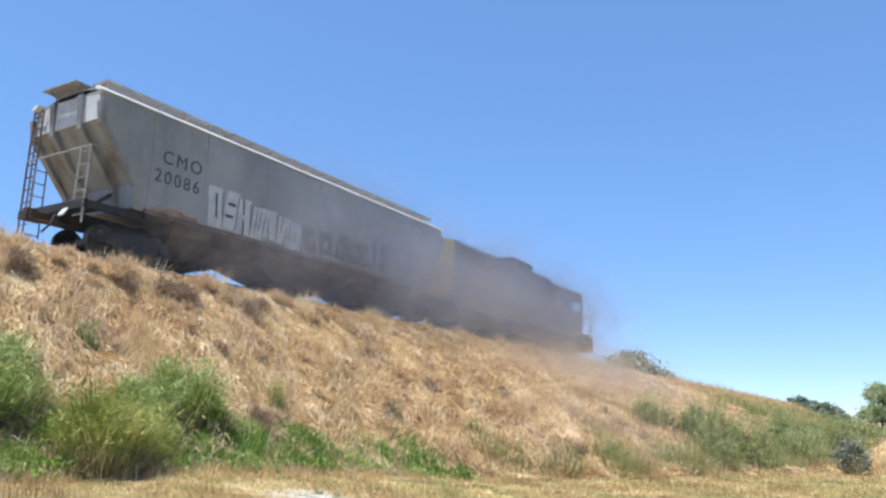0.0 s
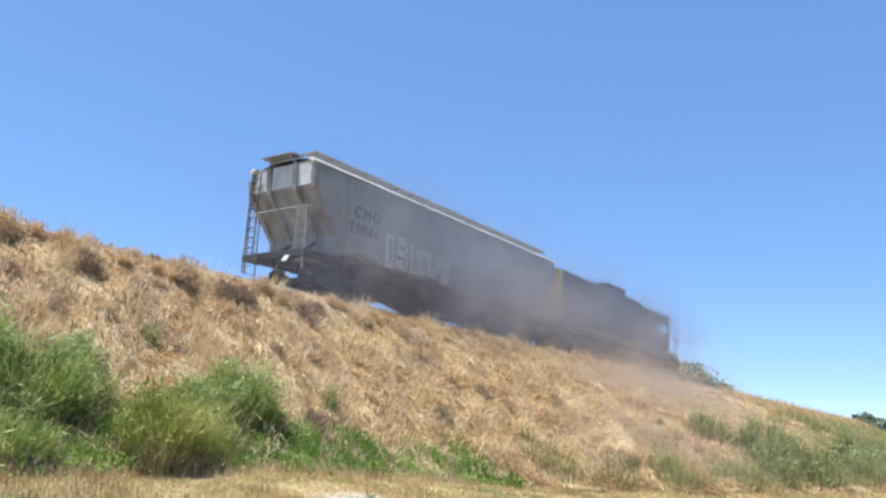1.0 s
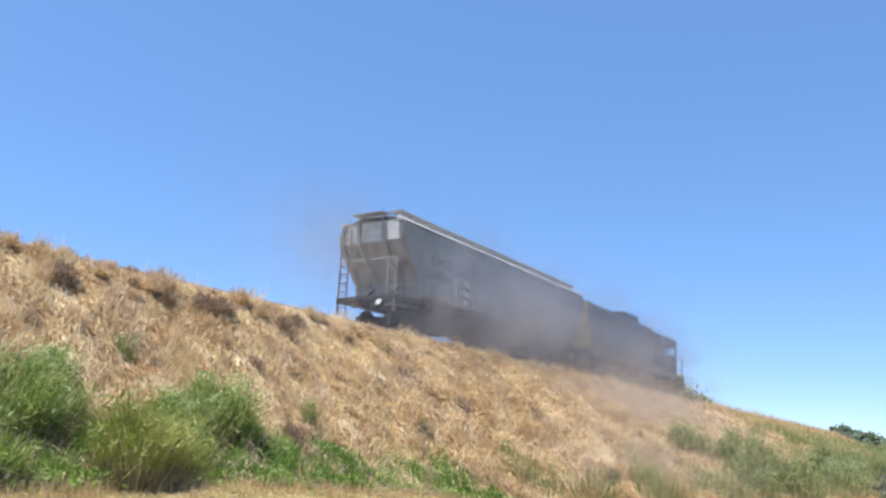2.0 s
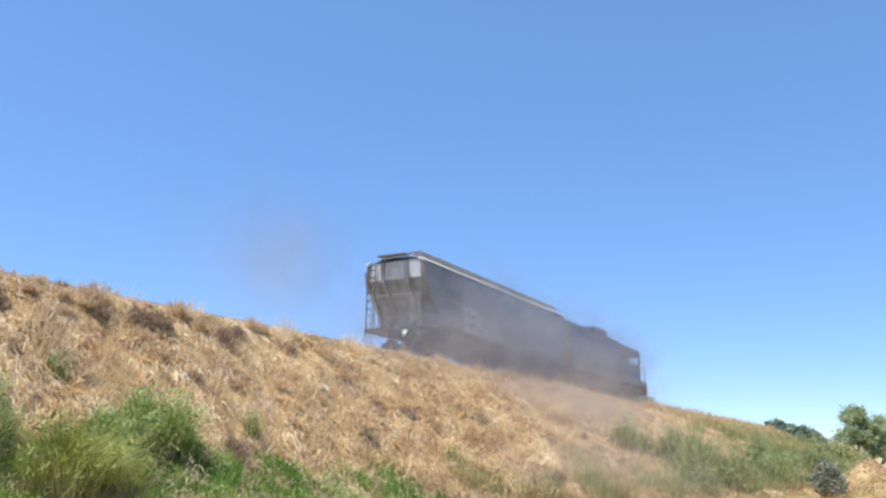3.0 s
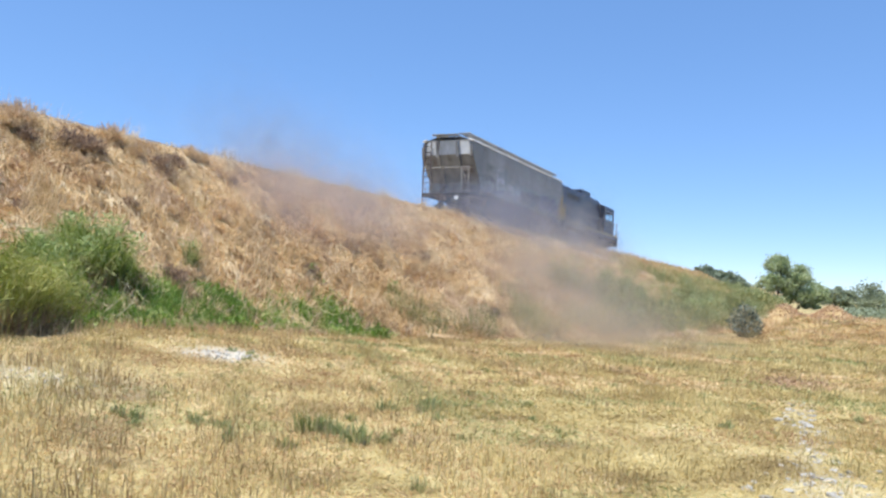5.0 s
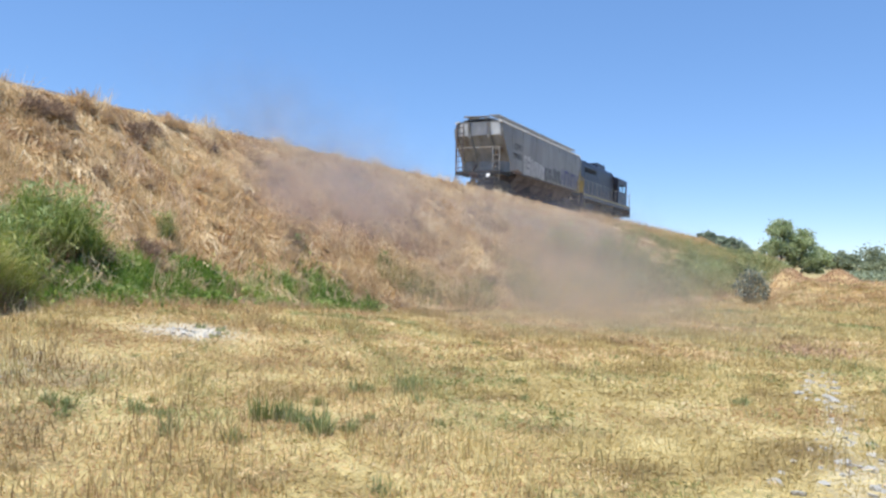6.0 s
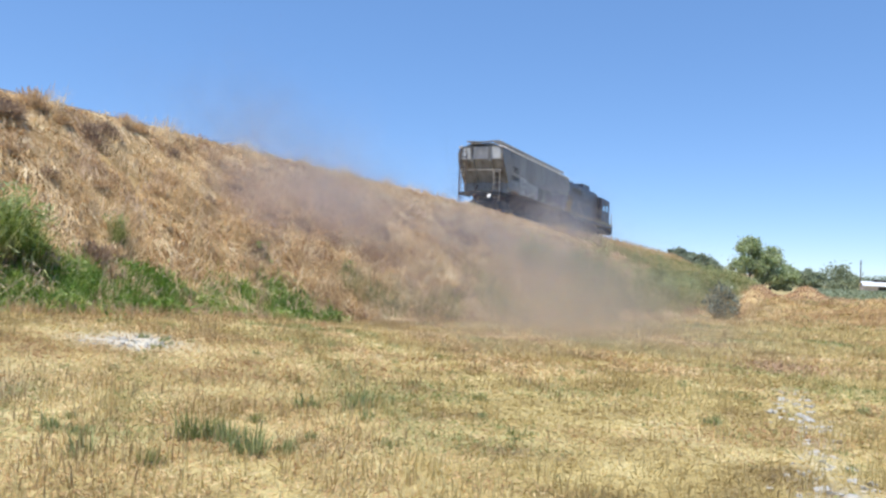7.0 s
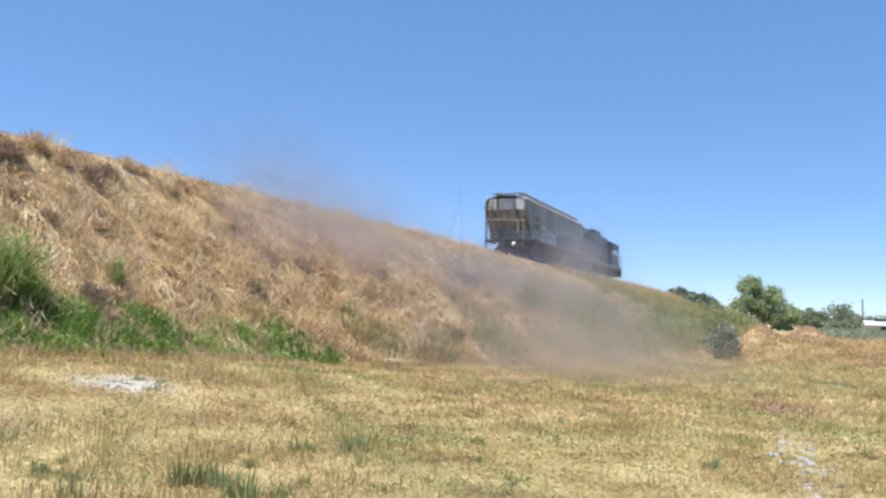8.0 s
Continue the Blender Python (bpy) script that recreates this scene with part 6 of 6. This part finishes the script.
def far_plants():
    g = "pair of leafy trees beyond the field"
    make_tree("tree", "tall light green leafy tree beyond the field", "tree", -6.6, 150, 9.5, 6.4, HAZED_TREE_LEAF, 0.27, 8500, 1, g, trunk=0.12)
    make_tree("tree", "light green leafy tree beside a taller one", "tree", -3.2, 152, 8.0, 6.2, HAZED_TREE_LEAF, 0.27, 7500, 3, g, trunk=0.1)
    make_tree("tree", "low grey-green tree beside taller ones", "tree", -0.6, 156, 4.8, 5.0, HAZED_TREE_LEAF, 0.32, 4500, 2, g, trunk=0.1)
    g = "far trees behind the embankment"
    for k, (x, y, h, w) in enumerate(((-16.2, 130, 1.4, 3.2), (-14.4, 128, 1.6, 4.0), (-12.9, 127, 1.8, 4.2), (-11.6, 128, 2.0, 4.0), (-17.6, 138, 1.6, 3.0))):
        make_tree("dark_tree", "dark green round tree far off beside the track", "tree", x, y, h, w, HAZED_FAR_LEAF, 0.26, 2200, 10 + k, g, trunk=0.1)
    make_tree("tree", "pale olive tree far beyond the embankment", "tree", -37, 255, 9.6, 9, HAZED_PALE_LEAF, 0.4, 2500, 20, g, trunk=0.3)
    make_tree("dark_tree", "dark green tree behind the embankment top", "tree", -31.0, 95, 10.4, 9.5, HAZED_FAR_LEAF, 0.32, 11000, 21, g, trunk=0.2)
    make_tree("dark_tree", "low dark green tree behind the embankment top", "tree", -30.2, 108, 8.3, 6, HAZED_FAR_LEAF, 0.3, 2500, 22, g, trunk=0.2)
    g = "distant trees along the horizon"
    rnd = random.Random(9)
    for k, (q, top, w) in enumerate(((0.012, 0.012, 9), (0.022, 0.013, 8), (0.030, 0.008, 7), (0.040, 0.010, 9), (0.052, 0.016, 13), (0.060, 0.012, 9), (0.070, 0.006, 9), (0.088, 0.006, 10), (0.11, 0.008, 12), (0.14, 0.010, 12), (0.18, 0.012, 14))):
        y = 250 + rnd.uniform(-10, 25)
        make_tree("distant_tree", "distant pale green tree on the skyline" if k in (1, 4) else "distant dark green tree on the skyline", "tree", q * y, y, 1.4 + top * y + 1.2, w, HAZED_PALE_LEAF if k in (1, 4) else HAZED_FAR_LEAF, 0.42, 1500, 30 + k, g, trunk=0.12)


far_plants()


def far_buildings():
    shed = thing("shed", "long low shed with a white metal roof behind the mounds", "building", at=(14.6, 190, 0))
    bm = bmesh.new()
    box(bm, 0.2, 15.6, 0.2, 9.8, 0, 1.7, 0.03)
    part("wall", bm, SHED_WALL, shed, "dusty pinkish wall")
    bm = bmesh.new()
    prism(bm, [(-0.3, 1.66), (5.0, 2.62), (10.3, 1.66), (10.3, 1.56), (5.0, 2.5), (-0.3, 1.56)], "x", 0.0, 16.0)
    part("roof", bm, SHED_ROOF, shed, "white metal roof")
    bm = bmesh.new()
    box(bm, 2.3, 5.2, 4.2, 5.8, 2.4, 3.0, 0.03)
    part("roof_vent", bm, GRIMY_STEEL, shed, "dark box vent on the roof ridge")
    for k in range(4):
        bm = bmesh.new()
        box(bm, 3.0 + 3.0 * k, 5.0 + 3.0 * k, 0.1, 0.24, 0.1, 1.4)
        part("door", bm, GRIMY_STEEL, shed, "dark doorway")
    pole = thing("utility_pole", "tall weathered wooden utility pole", "pole", at=(18.0, 240, 0))
    bm = bmesh.new()
    rod(bm, (0, 0, -0.5), (0, 0, 8.6), 0.2, 0.14, n=8)
    part("post", bm, POLE_WOOD, pole)
    n = 12000
    x, y = RNG.uniform(1.5, 22, n), RNG.uniform(85, 150, n)
    z = land_z(x, y) + RNG.uniform(0, 0.9, n) ** 1.5
    tagged(flecks("far_brush", np.stack([x, y, z], 1), np.full(n, 0.16), HAZED_FAR_LEAF), "dark green brush beyond the mounds", "brush", kind="stuff")


far_buildings()


def clods():
    """Pale lumps of dry earth and rubble in the worn places."""
    def lump(seed):
        rng = np.random.default_rng(seed)
        bm = bmesh.new()
        bmesh.ops.create_icosphere(bm, subdivisions=1, radius=1.0)
        for v in bm.verts:
            v.co *= rng.uniform(0.7, 1.2)
            v.co.z *= 0.55
        return bm
    kinds = []
    for k in range(4):
        bm = lump(k)
        me = bpy.data.meshes.new("clod")
        bm.to_mesh(me)
        bm.free()
        me.materials.append(STONE_PALE)
        kinds.append(me)
    patch = tagged(new("clod_patch"), "pale dry clods and rubble in worn patches of the field", "rubble", kind="structure")
    rnd = random.Random(8)
    k = 0
    while k < 280:
        zone = rnd.random()
        if zone < 0.22:
            x, y = rnd.gauss(-8.15, 0.3), rnd.gauss(9.4, 0.32)
        elif zone < 0.4:
            x, y = rnd.gauss(-7.8, 0.5), rnd.gauss(5.95, 0.35)
        else:
            y = rnd.uniform(6.0, 12.8)
            x = float(np.interp(y, [6, 7.7, 9.1, 11.7, 14], [0.2, 0.11, 0.02, -0.19, -0.3])) + 0.04 * math.sin(y * 3.3) + rnd.gauss(0, 0.12 if y > 8.5 else 0.24)
        s = rnd.uniform(0.012, 0.045) if zone < 0.4 else rnd.uniform(0.015, 0.06)
        ob = new("clod", kinds[rnd.randrange(4)])
        ob.parent = patch
        ob.matrix_local = pose(x, y, float(land_z(x, y)) + s * 0.1, rnd.uniform(-20, 20), rnd.uniform(-20, 20), rnd.uniform(0, 360)) @ Matrix.Scale(s, 4)
        k += 1


clods()
# ---- dust that the train throws up, in drifting clouds of thin sheets ----


def make_dust(seed, rx, ry, rz, sheets, material, label):
    rng = np.random.default_rng(seed)
    verts, faces = [], []
    for k in range(sheets):
        d = rng.normal(size=3)
        d /= np.linalg.norm(d)
        c = d * rng.uniform(0.1, 0.75) * np.array([rx, ry, rz])
        a = rng.uniform(0, 2 * np.pi)
        u = np.array([math.cos(a), math.sin(a), rng.uniform(-0.25, 0.25)])
        v = np.cross(u, np.array([-math.sin(a), math.cos(a), rng.uniform(-0.5, 0.5)]))
        v /= np.linalg.norm(v)
        half = (abs(u[0]) * rx + abs(u[1]) * ry) * rng.uniform(0.7, 1.05)
        high = rz * rng.uniform(0.8, 1.25)
        for p, q in ((-1, -1), (1, -1), (1, 1), (-1, 1)):
            verts.append(c + u * half * p + v * high * q)
        faces.append([4 * k, 4 * k + 1, 4 * k + 2, 4 * k + 3])
    ob = from_arrays("dust_cloud", verts, faces, material)
    layer = ob.data.uv_layers.new(name="sheet")
    layer.data.foreach_set("uv", np.tile([0.0, 0, 1, 0, 1, 1, 0, 1], sheets).astype(np.float32))
    tagged(ob, label, "dust cloud", "dust clouds along the embankment", "stuff")
    return ob


# extents, sheets, kind, then rows of seconds and place
CLOUDS = [
    (3.8, 6.0, 2.5, 20, DUST_GREY, [(0, -17.0, 26, 6.6), (2.5, -16.6, 25.0, 5.8), (4.5, -15.6, 18.8, 4.6), (6.5, -13.2, 19.0, 2.8), (8, -14.0, 20.2, 3.6)]),
    (3.8, 6.0, 2.5, 20, DUST_GREY, [(0, -17.0, 30, 6.6), (2.5, -16.5, 30, 6.1), (4.5, -14.8, 22.5, 4.0), (6.5, -12.9, 20.8, 2.8), (8, -13.2, 23.0, 3.2)]),
    (4.4, 4.6, 3.2, 14, DUST_THIN, [(0, -19.2, 21.5, 8.0), (2.5, -19.0, 20.4, 8.6), (4.5, -18.0, 21.0, 5.8), (8, -16.6, 23.0, 5.4)]),
    (3.8, 6.2, 2.7, 20, DUST_COOL, [(0, -16.8, 33, 6.8), (2.5, -16.5, 36, 6.6), (4.5, -15.0, 39, 4.6), (5.7, -10.4, 32, 1.2), (8, -9.4, 29.5, 1.1)]),
    (3.8, 6.6, 2.8, 20, DUST_COOL, [(0, -16.8, 37, 7.0), (2.5, -16.5, 43, 6.8), (4.5, -15.6, 48, 5.2), (5.7, -9.4, 31, 0.8), (8, -8.2, 28, 0.8)]),
    (3.8, 6.8, 3.0, 20, DUST_COOL, [(0, -16.8, 41.0, 7.0), (2.5, -16.6, 49, 6.8), (4.5, -15.8, 52, 4.8), (5.7, -12.6, 44, 0.8), (6.3, -13.5, 47, 1.6), (7, -15.6, 53, 5.0), (8, -16.0, 59, 5.6)]),
    (4.4, 6.2, 2.1, 22, DUST_TAN, [(0, -13.4, 29, 3.4), (2.5, -12.2, 28, 2.8), (4.5, -10.0, 26.5, 1.8), (6.5, -7.8, 23.5, 0.9), (8, -8.0, 27.0, 1.1)]),
    (4.4, 6.4, 2.2, 22, DUST_TAN, [(0, -14.0, 35, 3.8), (2.5, -13.0, 34, 3.2), (4.5, -10.8, 29.5, 2.2), (6.5, -8.6, 26, 1.1), (8, -8.6, 29, 1.2)]),
    (4.2, 5.0, 1.5, 16, DUST_TAN, [(0, -11.0, 25, 1.8), (2.5, -9.5, 24.5, 1.3), (4.5, -7.6, 24.5, 0.9), (6.5, -5.4, 20.0, 0.7), (8, -5.8, 23.0, 0.6)]),
    (3.6, 3.8, 1.1, 12, DUST_TAN, [(0, -9.6, 23, 1.2), (2.5, -8.4, 21.5, 0.9), (4.5, -6.0, 20.5, 0.6), (6.5, -4.0, 14.0, 0.5), (8, -4.2, 17.0, 0.5)]),
    (2.8, 13.0, 3.0, 26, DUST_SMOKE, [(0, -16.8, 25.0, 6.9), (0.5, -16.8, 25.0, 6.9), (1.2, -16.8, 26.0, 6.9), (2.5, -16.8, 33.5, 6.9), (4.5, -16.8, 43.0, 6.5), (5.8, -12.6, 31.0, 1.4), (8, -12.0, 29.0, 1.6)]),
    (2.8, 7.6, 3.2, 12, DUST_SMOKE, [(0, -16.8, 36.0, 7.0), (1.2, -16.8, 41.5, 7.0), (2.5, -16.8, 46.5, 6.9), (4.5, -16.8, 55.5, 6.5), (5.8, -11.6, 43.0, 0.4), (6.4, -13.0, 50.0, 1.0), (7.2, -15.8, 60.0, 4.6), (8, -16.0, 64.0, 5.2)]),
    (3.4, 4.6, 1.9, 20, DUST_MAUVE, [(0, -13.6, 34, 2.8), (2.5, -13.2, 31, 2.8), (4.5, -15.2, 18.6, 4.2), (6.0, -13.4, 19.0, 2.7), (8, -13.7, 20.2, 3.1)]),
    (3.4, 4.6, 1.9, 20, DUST_MAUVE, [(0, -13.0, 38, 2.8), (2.5, -12.8, 36, 2.6), (4.5, -13.8, 22.0, 3.4), (6.0, -12.6, 20.4, 2.3), (8, -13.0, 23.0, 2.8)]),
    (5.0, 5.4, 0.9, 16, DUST_TAN, [(0, -9.0, 27, 0.9), (2.5, -8.0, 26, 0.8), (4.5, -6.0, 24.0, 0.5), (6.0, -3.8, 17.0, 0.4), (8, -4.2, 20.0, 0.4)]),
    (5.5, 7.5, 1.7, 18, DUST_THIN, [(0, -13.0, 30, 3.0), (2.5, -12.0, 29, 2.4), (4.5, -9.6, 25, 1.4), (6.5, -7.0, 21.5, 0.8), (8, -7.0, 23.0, 0.8)]),
]
dust_clouds = []
for number, (ax, ay, az, count, stuff, way_rows) in enumerate(CLOUDS):
    dust_clouds.append((make_dust(300 + number, ax, ay, az, count, stuff, "thin drifting cloud of brown dust beside the train"), way_rows))
# ---- what moves ----
# seconds and the place of the wagon's rear end along the track
RUN = [(0.0, 11.2), (1.2, 18.2), (2.5, 25.7), (3.5, 31.6), (4.5, 37.3), (6.0, 44.9), (6.5, 47.5), (7.0, 50.0), (8.0, 55.2)]


def run_at(t):
    """The wagon's way along the track, smooth between the rows."""
    ts, ss = [r[0] for r in RUN], [r[1] for r in RUN]
    c = np.polyfit(ts, ss, 4)
    return float(np.polyval(c, t))


def motions():
    times = [round(0.1 * k, 1) for k in range(81)]
    start = run_at(0)
    for ob, ahead in ((hopper, 0.0), (loco, LOCO_GAP)):
        walk(ob, [(t, pose(TRACK_X, run_at(t) + ahead, RAIL_TOP)) for t in times])
    for wheels, r in ((hopper_wheels, 0.43), (loco_wheels, 0.51)):
        for k, w in enumerate(wheels):
            y = w.location.y
            walk(w, [(t, pose(0, y, r, -math.degrees((run_at(t) - start) / r) + 37 * k)) for t in times])

    for cloud, rows in dust_clouds:
        walk(cloud, [(r[0], pose(r[1], r[2], r[3], 0, 0, 2.5 * r[0])) for r in rows])


motions()
